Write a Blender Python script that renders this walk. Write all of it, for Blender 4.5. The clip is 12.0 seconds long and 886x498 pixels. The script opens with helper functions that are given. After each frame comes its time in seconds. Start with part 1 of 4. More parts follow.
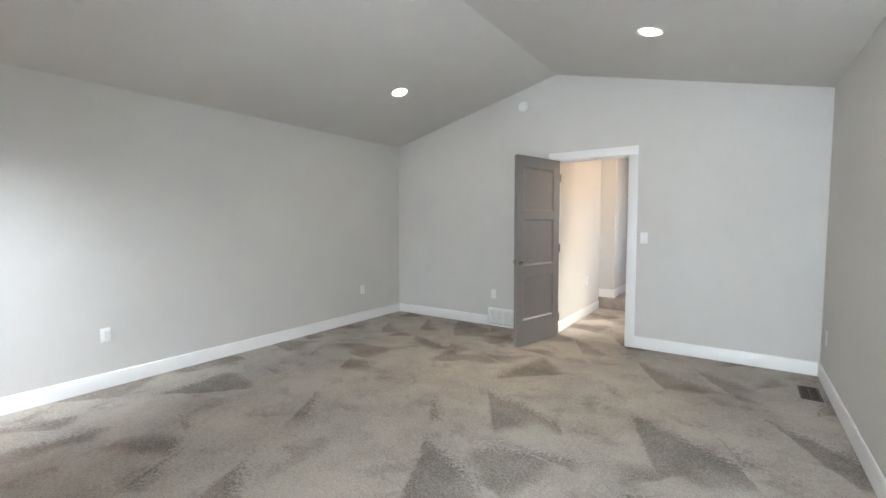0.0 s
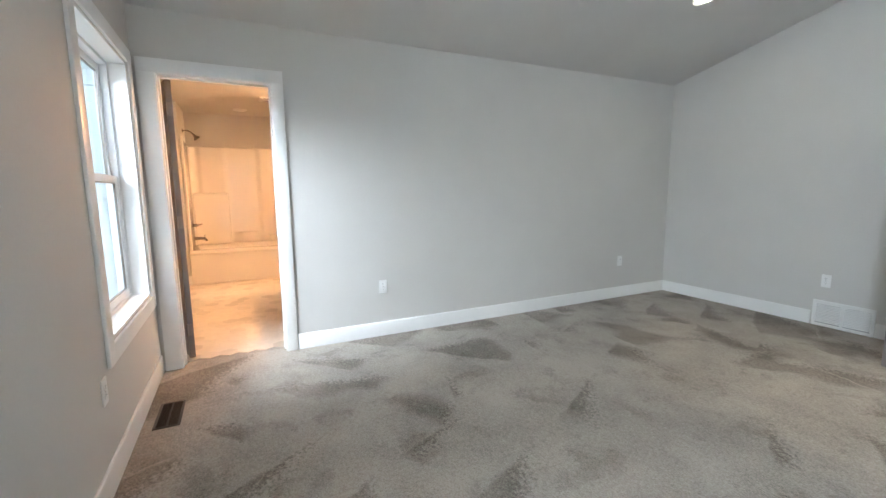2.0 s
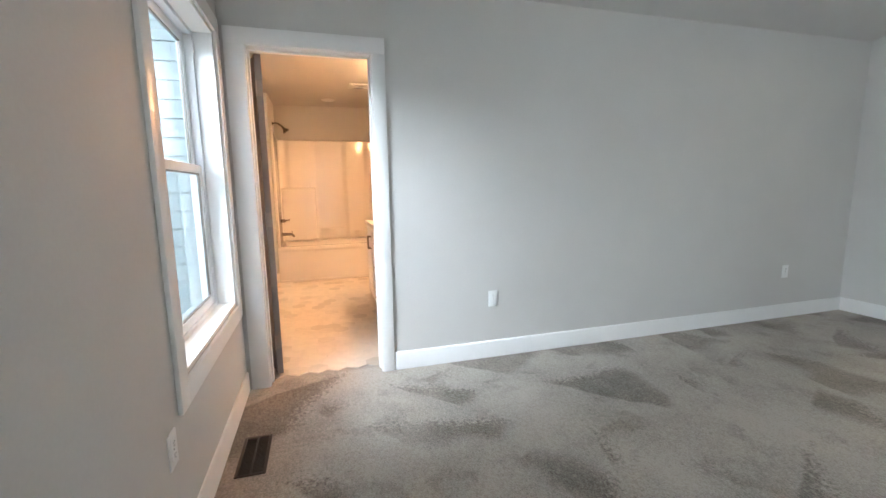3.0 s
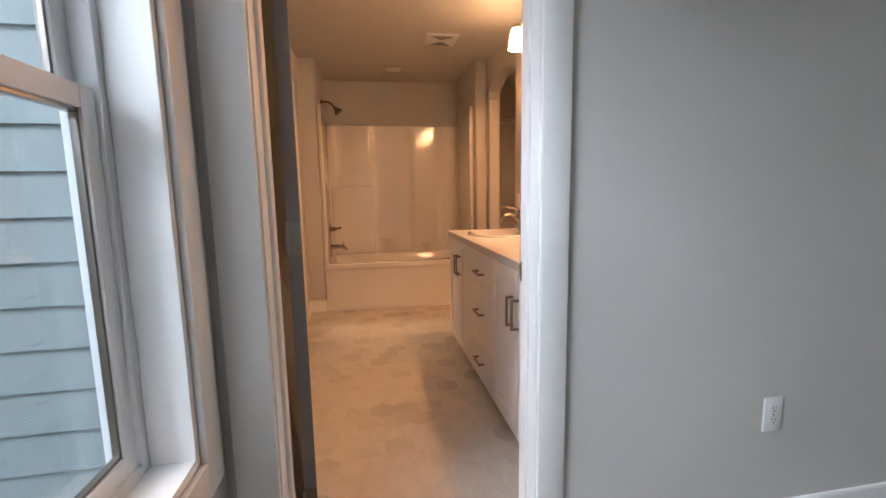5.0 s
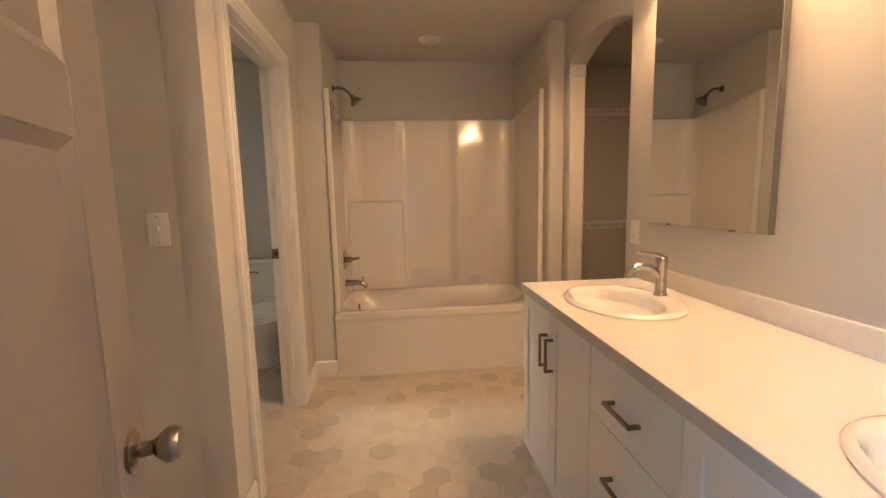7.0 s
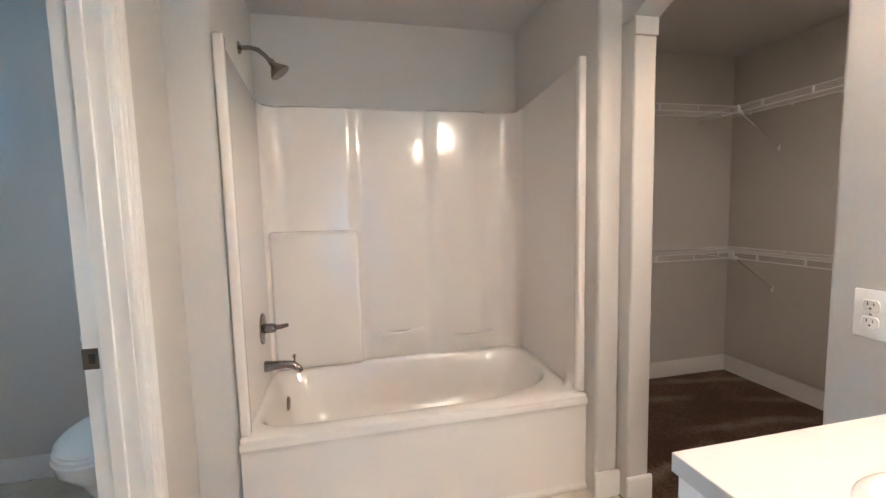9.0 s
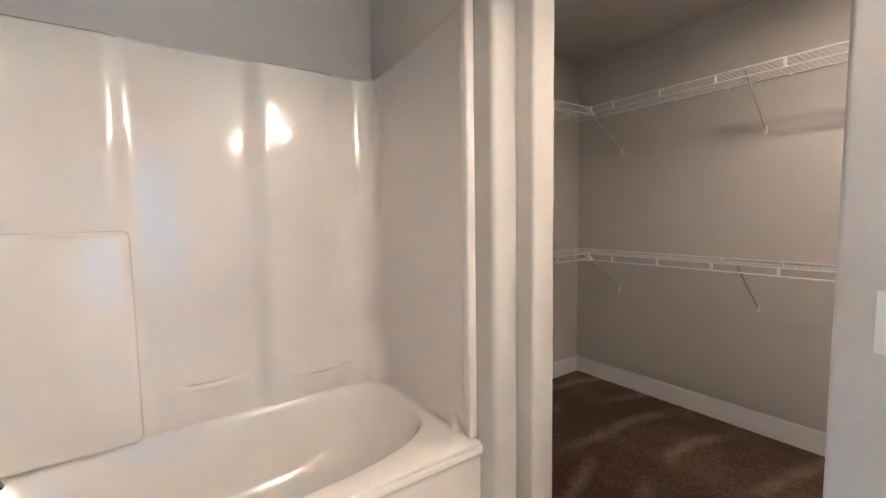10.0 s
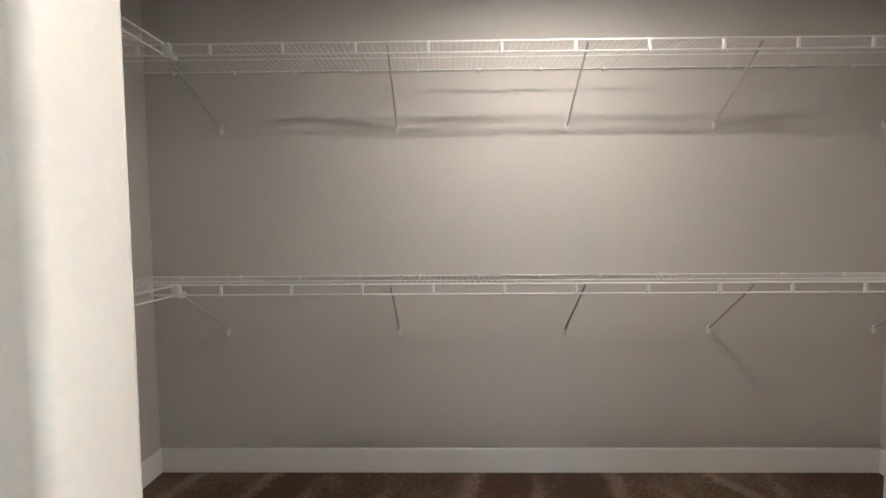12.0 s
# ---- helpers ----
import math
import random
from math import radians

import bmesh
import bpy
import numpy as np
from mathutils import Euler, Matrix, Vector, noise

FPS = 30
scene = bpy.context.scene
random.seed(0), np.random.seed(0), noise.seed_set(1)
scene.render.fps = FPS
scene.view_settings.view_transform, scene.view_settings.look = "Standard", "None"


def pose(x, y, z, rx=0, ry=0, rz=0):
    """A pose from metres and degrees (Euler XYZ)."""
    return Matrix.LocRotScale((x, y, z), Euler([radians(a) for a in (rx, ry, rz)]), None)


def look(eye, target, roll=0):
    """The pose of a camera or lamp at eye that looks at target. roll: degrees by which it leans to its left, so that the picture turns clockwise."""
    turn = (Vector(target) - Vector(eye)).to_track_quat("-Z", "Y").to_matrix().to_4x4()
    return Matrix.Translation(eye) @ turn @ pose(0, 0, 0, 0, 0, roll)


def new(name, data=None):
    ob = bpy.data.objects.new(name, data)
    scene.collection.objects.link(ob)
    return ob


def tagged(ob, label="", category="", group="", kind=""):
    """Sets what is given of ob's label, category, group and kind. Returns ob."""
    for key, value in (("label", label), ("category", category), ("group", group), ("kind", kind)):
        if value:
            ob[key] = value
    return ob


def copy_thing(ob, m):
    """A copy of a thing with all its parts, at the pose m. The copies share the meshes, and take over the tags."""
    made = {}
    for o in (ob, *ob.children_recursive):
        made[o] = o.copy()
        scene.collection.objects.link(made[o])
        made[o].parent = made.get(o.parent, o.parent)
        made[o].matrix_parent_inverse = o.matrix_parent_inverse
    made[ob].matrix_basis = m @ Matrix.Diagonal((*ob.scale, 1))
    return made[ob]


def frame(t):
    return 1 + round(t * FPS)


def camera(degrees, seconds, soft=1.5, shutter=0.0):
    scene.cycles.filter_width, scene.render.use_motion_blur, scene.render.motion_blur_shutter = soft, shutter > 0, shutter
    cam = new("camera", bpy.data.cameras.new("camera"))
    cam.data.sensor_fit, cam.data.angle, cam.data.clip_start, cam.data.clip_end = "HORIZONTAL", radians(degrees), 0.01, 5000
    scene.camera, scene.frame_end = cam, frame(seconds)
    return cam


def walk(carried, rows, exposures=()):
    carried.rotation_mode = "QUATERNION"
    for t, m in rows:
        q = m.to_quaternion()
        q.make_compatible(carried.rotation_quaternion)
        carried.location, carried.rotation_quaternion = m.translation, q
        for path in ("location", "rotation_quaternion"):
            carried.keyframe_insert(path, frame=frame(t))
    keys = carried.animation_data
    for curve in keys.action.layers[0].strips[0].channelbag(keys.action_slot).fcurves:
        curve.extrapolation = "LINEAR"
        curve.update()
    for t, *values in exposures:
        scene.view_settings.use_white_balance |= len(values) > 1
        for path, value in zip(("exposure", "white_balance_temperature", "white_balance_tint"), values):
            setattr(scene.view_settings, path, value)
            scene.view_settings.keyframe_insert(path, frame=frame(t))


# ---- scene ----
cam = camera(92.9, 12.0)
PATH = [
    (0, (0.022, 0.054, 1.347), (-1.129, 1.684, 1.22), -0.2),
    (0.5, (-0.1, 0.07, 1.315), (-1.429, 1.555, 1.155), -0.1),
    (1, (-0.265, 0.066, 1.293), (-1.769, 1.369, 1.092), -0.2),
    (1.5, (-0.44, 0.092, 1.273), (-2.103, 1.177, 1.032), -0.4),
    (2, (-0.732, 0.141, 1.253), (-2.515, 1.005, 0.981), -0.6),
    (2.5, (-1.083, 0.143, 1.22), (-2.939, 0.831, 0.939), -0.8),
    (3, (-1.455, 0.067, 1.234), (-3.355, 0.621, 0.944), -0.9),
    (3.2, (-1.604, 0.057, 1.259), (-3.516, 0.55, 0.942), -0.7),
    (4.8, (-2.951, -0.026, 1.162), (-4.903, 0.317, 0.897), -1.0),
    (5, (-3.102, -0.03, 1.166), (-5.056, 0.307, 0.903), -1.0),
    (5.5, (-3.472, -0.038, 1.181), (-5.428, 0.285, 0.916), -1.2),
    (6, (-3.796, -0.002, 1.208), (-5.757, 0.288, 0.944), -1.3),
    (6.5, (-4.1, 0.014, 1.241), (-6.068, 0.258, 0.981), -1.3),
    (7, (-4.391, 0.009, 1.295), (-6.367, 0.2, 1.044), -1.3),
    (7.2, (-4.504, -0.02, 1.31), (-6.48, 0.168, 1.062), -1.3),
    (8.8, (-5.499, -0.047, 1.366), (-7.457, 0.31, 1.171), -1.5),
    (9, (-5.643, -0.043, 1.364), (-7.583, 0.406, 1.178), -1.4),
    (9.5, (-5.942, -0.009, 1.332), (-7.786, 0.748, 1.17), -1.5),
    (10, (-6.228, 0.088, 1.298), (-7.863, 1.228, 1.14), -0.9),
    (10.5, (-6.467, 0.256, 1.228), (-7.795, 1.747, 1.118), -0.2),
    (11, (-6.689, 0.433, 1.204), (-7.616, 2.203, 1.114), -0.2),
    (11.5, (-6.82, 0.64, 1.215), (-7.308, 2.577, 1.123), -0.1),
    (12, (-6.906, 0.838, 1.26), (-6.931, 2.835, 1.154), -0.4),
]
# seconds, stops, kelvin, tint: the picture follows from daylight to lamplight
LIGHT = [(0.0, 1.87, 5950, 5), (2.0, 1.8, 5700, 2), (3.0, 1.65, 5650, 2), (4.8, 0.5, 5750, 6), (5.5, 0.6, 5900, 9), (6.0, 0.55, 6100, 8), (6.5, 0.5, 7350, 13), (7.0, 0.74, 4800, -9), (7.2, 0.76, 4400, -13),
         (8.8, 1.53, 3400, -13), (10.0, 1.75, 3350, -13), (11.0, 1.87, 3150, -16), (12.0, 2.02, 3100, -16)]
walk(cam, [(t, look(eye, target, roll)) for t, eye, target, roll in PATH], LIGHT)


# ---- world and large lights ----
world = bpy.data.worlds.new("sky")
scene.world = world
world.use_nodes = True
_n = world.node_tree.nodes
_sky = _n.new("ShaderNodeTexSky")
_sky.sky_type = "NISHITA"
_sky.sun_disc = False
_sky.sun_elevation, _sky.sun_rotation = radians(40), radians(48)
_sky.air_density, _sky.dust_density, _sky.ozone_density = 1.0, 6.0, 1.0
world.node_tree.links.new(_sky.outputs[0], _n["Background"].inputs[0])
_n["Background"].inputs[1].default_value = 0.15


def lamp(name, kind, m, watts, colour, size=0.1, size_y=None, cone=None):
    data = bpy.data.lights.new(name, kind)
    data.energy, data.color = watts, colour
    if kind == "AREA":
        data.size = size
        if size_y:
            data.shape, data.size_y = "RECTANGLE", size_y
    elif kind == "SUN":
        data.angle = size
    else:
        data.shadow_soft_size = size
        if cone:
            data.spot_size, data.spot_blend = radians(cone), 0.25
    ob = new(name, data)
    ob.matrix_world = m
    return ob


DAY = (0.95, 0.95, 1.0)
WARM = (1.0, 0.385, 0.135)
lamp("sun", "SUN", look((10, 9, 11.3), (0, 0, 0)), 0.8, (1.0, 0.97, 0.92), radians(20))
# fill lamps in added, unseen openings: a second bedroom window, a hall window
lamp("window_fill", "AREA", pose(0.025, -0.60, 1.32, 90, 0, 0), 31, DAY, 0.84, 1.45)
lamp("hall_fill", "AREA", pose(-0.43, 6.6, 1.55, 0, 90, 0), 1.6, DAY, 1.1, 1.1)
# extra lamp outside window_1, out of sight, to strengthen the sky's light
lamp("sky_fill", "AREA", look((-2.35, -3.0, 2.9), (-3.57, -0.42, 1.3)), 112, DAY, 1.6, 1.6)

# added warm lamp outside the high window, brightens the toilet room and takes off blue
lamp("sky_fill", "AREA", look((-7.25, -4.2, 3.7), (-7.25, -1.7, 1.6)), 520, (1.0, 0.67, 0.43), 1.4, 1.4)

# ---- materials ----
def node_mat(name):
    m = bpy.data.materials.new(name)
    m.use_nodes = True
    nt = m.node_tree
    return m, nt, nt.nodes["Principled BSDF"], nt.nodes, nt.links


def surface(name, colour, rough=0.5, metal=0.0, grain=0.0, grain_scale=60.0, blotch=0.0, blotch_scale=2.0, bump=0.0, bump_scale=300.0, coat=0.0, spec=0.5, rough_var=0.0):
    """Paint, metal or plastic: base colour varied at two scales, with fine relief."""
    m, nt, b, n, l = node_mat(name)
    b.inputs["Roughness"].default_value, b.inputs["Metallic"].default_value = rough, metal
    b.inputs["Coat Weight"].default_value = coat
    b.inputs["Specular IOR Level"].default_value = spec
    co = n.new("ShaderNodeTexCoord")
    b.inputs["Base Color"].default_value = (*colour, 1)
    last = None
    for amount, scale in ((blotch, blotch_scale), (grain, grain_scale)):
        if amount:
            t = n.new("ShaderNodeTexNoise")
            t.inputs["Scale"].default_value, t.inputs["Detail"].default_value = scale, 4
            l.new(co.outputs["Object"], t.inputs["Vector"])
            r = n.new("ShaderNodeMapRange")
            r.inputs[1].default_value, r.inputs[2].default_value = 0.3, 0.7
            r.inputs[3].default_value, r.inputs[4].default_value = 1 - amount, 1 + amount
            l.new(t.outputs[0], r.inputs[0])
            mx = n.new("ShaderNodeMix")
            mx.data_type, mx.blend_type = "RGBA", "MULTIPLY"
            mx.inputs[0].default_value = 1
            if last:
                l.new(last, mx.inputs[6])
            else:
                mx.inputs[6].default_value = (*colour, 1)
            l.new(r.outputs[0], mx.inputs[7])
            last = mx.outputs[2]
    if last:
        l.new(last, b.inputs["Base Color"])
    if rough_var:
        t = n.new("ShaderNodeTexNoise")
        t.inputs["Scale"].default_value, t.inputs["Detail"].default_value = 9, 5
        l.new(co.outputs["Object"], t.inputs["Vector"])
        r = n.new("ShaderNodeMapRange")
        r.inputs[3].default_value, r.inputs[4].default_value = rough - rough_var, rough + rough_var
        l.new(t.outputs[0], r.inputs[0])
        l.new(r.outputs[0], b.inputs["Roughness"])
    if bump:
        t = n.new("ShaderNodeTexNoise")
        t.inputs["Scale"].default_value, t.inputs["Detail"].default_value = bump_scale, 3
        l.new(co.outputs["Object"], t.inputs["Vector"])
        u = n.new("ShaderNodeBump")
        u.inputs["Strength"].default_value, u.inputs["Distance"].default_value = bump, 0.002
        l.new(t.outputs[0], u.inputs["Height"])
        l.new(u.outputs[0], b.inputs["Normal"])
    return m


def carpet_mat(name, dark, light, swathes, amount, bias=0.0, streaks=False):
    """Cut pile with vacuum marks: wedges of nap laid one way or the other. swathes: (turn, width, length)."""
    m, nt, b, n, l = node_mat(name)
    b.inputs["Roughness"].default_value = 0.95
    b.inputs["Specular IOR Level"].default_value = 0.1
    b.inputs["Sheen Weight"].default_value = 0.12

    def op(kind, *args):
        q = n.new("ShaderNodeMath")
        q.operation = kind
        for i, a in enumerate(args):
            if isinstance(a, (int, float)):
                q.inputs[i].default_value = a
            else:
                l.new(a, q.inputs[i])
        return q.outputs[0]

    def soft(value, lo, hi, to0=0.0, to1=1.0):
        r = n.new("ShaderNodeMapRange")
        r.interpolation_type = "SMOOTHSTEP"
        l.new(value, r.inputs[0])
        for i, x in enumerate((lo, hi, to0, to1)):
            r.inputs[1 + i].default_value = x
        return r.outputs[0]

    def cloud(scale, detail, vec):
        t = n.new("ShaderNodeTexNoise")
        t.inputs["Scale"].default_value, t.inputs["Detail"].default_value, t.inputs["Roughness"].default_value = scale, detail, 0.65
        l.new(vec, t.inputs["Vector"])
        return t

    co = n.new("ShaderNodeTexCoord").outputs["Object"]
    bent = co
    for scale, detail, w in ((0.7, 2, 0.13), (3.0, 3, 0.045), (11, 9, 0.03)):
        mix = n.new("ShaderNodeMixRGB")
        mix.blend_type = "LINEAR_LIGHT"
        mix.inputs[0].default_value = w
        l.new(bent, mix.inputs[1])
        l.new(cloud(scale, detail, co).outputs["Color"], mix.inputs[2])
        bent = mix.outputs[0]
    fib, tuft, wear = cloud(120, 4, co).outputs[0], cloud(46, 6, co).outputs[0], cloud(1.5, 6, bent).outputs[0]
    layers = []
    for turn, width, length in swathes:
        mp = n.new("ShaderNodeMapping")
        mp.inputs["Rotation"].default_value = (0, 0, radians(turn))
        l.new(bent, mp.inputs["Vector"])
        sp = n.new("ShaderNodeSeparateXYZ")
        l.new(mp.outputs[0], sp.inputs[0])
        v = op("DIVIDE", sp.outputs[1], width)
        col = op("FLOOR", v)
        wn = n.new("ShaderNodeTexWhiteNoise")
        wn.noise_dimensions = "1D"
        l.new(col, wn.inputs["W"])
        u = op("ADD", op("DIVIDE", sp.outputs[0], length), op("MULTIPLY", wn.outputs["Value"], 9.0))
        cell = op("ADD", op("MULTIPLY", col, 17.3), op("FLOOR", u))
        wc = n.new("ShaderNodeTexWhiteNoise")
        wc.noise_dimensions = "1D"
        l.new(cell, wc.inputs["W"])
        edge = op("MULTIPLY_ADD", op("MULTIPLY", op("FRACT", u), wc.outputs["Value"]), 2.3, -0.34)
        fv, fu = op("FRACT", v), op("FRACT", u)
        if streaks:
            line = op("ABSOLUTE", op("ADD", op("SUBTRACT", fv, op("MULTIPLY_ADD", fu, 0.35, 0.3)), op("MULTIPLY_ADD", tuft, 0.3, -0.15)))
            layers.append(op("MULTIPLY", soft(line, 0.02, 0.20, 1.0, 0.0), op("MULTIPLY", soft(fu, 0.0, 0.3), soft(fu, 0.75, 1.0, 1.0, 0.0))))
            continue
        lit = soft(op("ADD", op("SUBTRACT", op("FRACT", v), edge), op("MULTIPLY_ADD", tuft, 0.8, -0.4)), -0.13, 0.13)
        dark_part = op("MULTIPLY", op("SUBTRACT", 1.0, lit), op("MULTIPLY", soft(fv, 0.0, 0.06), soft(fu, 0.88, 1.0, 1.0, 0.0)))
        layers.append(op("SUBTRACT", 1.0, dark_part))
    value = layers[0]
    for k, other in enumerate(layers[1:]):
        shift = n.new("ShaderNodeMapping")
        shift.inputs["Location"].default_value = (3.1 * k + 1.7, 5.3, 0)
        l.new(co, shift.inputs["Vector"])
        mask = soft(cloud(0.55, 2, shift.outputs[0]).outputs[0], 0.46, 0.52)
        value = op("ADD", op("MULTIPLY", value, op("SUBTRACT", 1.0, mask)), op("MULTIPLY", other, mask))
    # treads: small dark dents in the nap
    dents = soft(cloud(4.2, 3, bent).outputs[0], 0.54, 0.66)
    value = op("MULTIPLY", value, op("MULTIPLY_ADD", dents, -0.45, 1.0))
    grain = op("ADD", op("MULTIPLY_ADD", fib, 1.5, -0.75), op("MULTIPLY_ADD", tuft, 0.9, -0.45))
    q = op("ADD", op("MULTIPLY_ADD", value, amount, 0.5 - 0.5 * amount + bias), op("ADD", op("MULTIPLY", grain, 1.1), op("MULTIPLY_ADD", wear, 1.5, -0.75)))
    clamp = op("MINIMUM", op("MAXIMUM", q, 0.0), 1.0)
    ramp = n.new("ShaderNodeMix")
    ramp.data_type = "RGBA"
    ramp.inputs[6].default_value, ramp.inputs[7].default_value = (*dark, 1), (*light, 1)
    l.new(clamp, ramp.inputs[0])
    l.new(ramp.outputs[2], b.inputs["Base Color"])
    u = n.new("ShaderNodeBump")
    u.inputs["Strength"].default_value, u.inputs["Distance"].default_value = 0.45, 0.005
    l.new(op("ADD", fib, op("MULTIPLY", tuft, 1.5)), u.inputs["Height"])
    l.new(u.outputs[0], b.inputs["Normal"])
    return m


def tile_mat(name, a, c):
    """Hexagon vinyl with streaky stone print, each piece its own tone."""
    m, nt, b, n, l = node_mat(name)
    b.inputs["Roughness"].default_value = 0.38
    co, oi, ge = n.new("ShaderNodeTexCoord"), n.new("ShaderNodeObjectInfo"), n.new("ShaderNodeNewGeometry")
    rnd = n.new("ShaderNodeMath")
    rnd.operation = "ADD"
    l.new(oi.outputs["Random"], rnd.inputs[0])
    l.new(ge.outputs["Random Per Island"], rnd.inputs[1])
    fr = n.new("ShaderNodeMath")
    fr.operation = "FRACT"
    l.new(rnd.outputs[0], fr.inputs[0])
    sh = n.new("ShaderNodeVectorMath")
    sh.operation = "ADD"
    l.new(co.outputs["Object"], sh.inputs[0])
    l.new(rnd.outputs[0], sh.inputs[1])
    t = n.new("ShaderNodeTexNoise")
    t.inputs["Scale"].default_value, t.inputs["Detail"].default_value, t.inputs["Distortion"].default_value = 9, 6, 0.8
    l.new(sh.outputs[0], t.inputs["Vector"])
    w = n.new("ShaderNodeMath")
    w.operation = "MULTIPLY_ADD"
    w.inputs[1].default_value = 1.5
    l.new(t.outputs[0], w.inputs[0])
    p = n.new("ShaderNodeMath")
    p.operation = "POWER"
    p.inputs[1].default_value = 6.0
    l.new(fr.outputs[0], p.inputs[0])
    l.new(p.outputs[0], w.inputs[2])
    q = n.new("ShaderNodeMath")
    q.operation, q.use_clamp = "SUBTRACT", True
    q.inputs[1].default_value = 0.58
    l.new(w.outputs[0], q.inputs[0])
    ramp = n.new("ShaderNodeMix")
    ramp.data_type = "RGBA"
    ramp.inputs[6].default_value, ramp.inputs[7].default_value = (*a, 1), (*c, 1)
    l.new(q.outputs[0], ramp.inputs[0])
    l.new(ramp.outputs[2], b.inputs["Base Color"])
    return m


def glow(name, colour, strength):
    m, nt, b, n, l = node_mat(name)
    b.inputs["Base Color"].default_value = (0.9, 0.9, 0.88, 1)
    b.inputs["Roughness"].default_value = 0.3
    b.inputs["Emission Color"].default_value = (*colour, 1)
    b.inputs["Emission Strength"].default_value = strength
    return m


def glass_mat(name, tint):
    m, nt, b, n, l = node_mat(name)
    b.inputs["Base Color"].default_value = (*tint, 1)
    b.inputs["Roughness"].default_value, b.inputs["IOR"].default_value = 0.0, 1.45
    b.inputs["Transmission Weight"].default_value = 1.0
    return m


WALL = surface("greige_wall_paint", (0.60, 0.585, 0.555), 0.62, grain=0.015, grain_scale=90, blotch=0.025, blotch_scale=1.3, bump=0.12, bump_scale=160, spec=0.35)
CEIL = surface("flat_ceiling_paint", (0.60, 0.585, 0.56), 0.85, grain=0.02, grain_scale=120, blotch=0.02, bump=0.2, bump_scale=110, spec=0.2)
TRIM = surface("white_trim_paint", (0.80, 0.795, 0.775), 0.32, blotch=0.015, grain=0.01, bump=0.04, bump_scale=60)
DOOR = surface("grey_door_paint", (0.205, 0.190, 0.187), 0.38, blotch=0.03, grain=0.02, bump=0.06, bump_scale=120)
CARPET = carpet_mat("cut_pile_carpet", (0.120, 0.102, 0.082), (0.450, 0.402, 0.346), ((8, 0.42, 1.0), (-42, 0.50, 0.9), (62, 0.46, 1.1)), 0.46, 0.03)
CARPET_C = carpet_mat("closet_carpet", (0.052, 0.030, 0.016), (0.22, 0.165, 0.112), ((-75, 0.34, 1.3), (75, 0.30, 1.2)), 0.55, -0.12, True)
TILE = tile_mat("hexagon_vinyl", (0.70, 0.635, 0.545), (0.53, 0.48, 0.405))
SUBFLOOR = surface("vinyl_joint", (0.33, 0.29, 0.25), 0.6, blotch=0.05)
PLASTIC = surface("white_plastic", (0.80, 0.80, 0.78), 0.35, blotch=0.01)
SLOT = surface("dark_slot", (0.03, 0.03, 0.03), 0.6, blotch=0.05)
ACRYLIC = surface("glossy_acrylic", (0.80, 0.77, 0.725), 0.10, blotch=0.012, blotch_scale=3, coat=0.3, rough_var=0.03)
PORCELAIN = surface("white_porcelain", (0.82, 0.81, 0.79), 0.08, blotch=0.01, coat=0.6)
LAMINATE = surface("white_laminate_top", (0.73, 0.705, 0.67), 0.3, grain=0.02, grain_scale=40, blotch=0.02, blotch_scale=6)
CABINET = surface("white_cabinet_paint", (0.79, 0.785, 0.775), 0.36, blotch=0.012, bump=0.03, bump_scale=80)
NICKEL = surface("brushed_nickel", (0.30, 0.265, 0.23), 0.26, 1.0, grain=0.04, grain_scale=200, rough_var=0.08)
SATIN = surface("satin_nickel", (0.56, 0.51, 0.46), 0.27, 1.0, grain=0.04, grain_scale=200, rough_var=0.06)
BRONZE = surface("brushed_bronze_pull", (0.24, 0.20, 0.165), 0.34, 1.0, grain=0.05, grain_scale=180)
STEEL = surface("satin_steel", (0.29, 0.265, 0.24), 0.35, 1.0, grain=0.05, grain_scale=150)
WIRE = surface("white_vinyl_wire", (0.86, 0.855, 0.845), 0.35, blotch=0.01)
ROD = surface("grey_support_rod", (0.50, 0.485, 0.47), 0.45, blotch=0.02)
VENT = surface("brown_register_enamel", (0.055, 0.042, 0.034), 0.45, 0.3, grain=0.08)
VINYL = surface("white_window_vinyl", (0.80, 0.81, 0.82), 0.3, blotch=0.01)
SIDING = surface("blue_grey_lap_siding", (0.25, 0.30, 0.305), 0.6, grain=0.05, grain_scale=40, blotch=0.05, blotch_scale=1.5, bump=0.15, bump_scale=50)
GLASS = glass_mat("window_glass", (0.94, 0.985, 0.98))
SHADE = glow("lit_frosted_glass", (1.0, 0.51, 0.22), 19)
DISC = glow("lit_led_lens", (1.0, 0.80, 0.58), 22)
SOCKET = surface("dark_lamp_socket", (0.30, 0.24, 0.19), 0.35, 1.0, grain=0.05)
GROUND = surface("winter_lawn", (0.12, 0.11, 0.07), 0.95, grain=0.25, grain_scale=8, blotch=0.3, blotch_scale=0.3, bump=0.8, bump_scale=20)
BARK = surface("bare_bark", (0.11, 0.09, 0.075), 0.9, grain=0.2, grain_scale=12, bump=0.7, bump_scale=30)
MIRROR = surface("silvered_mirror", (0.76, 0.77, 0.76), 0.015, 1.0)
ROOF = surface("asphalt_shingle", (0.06, 0.058, 0.055), 0.9, grain=0.3, grain_scale=30, blotch=0.15)


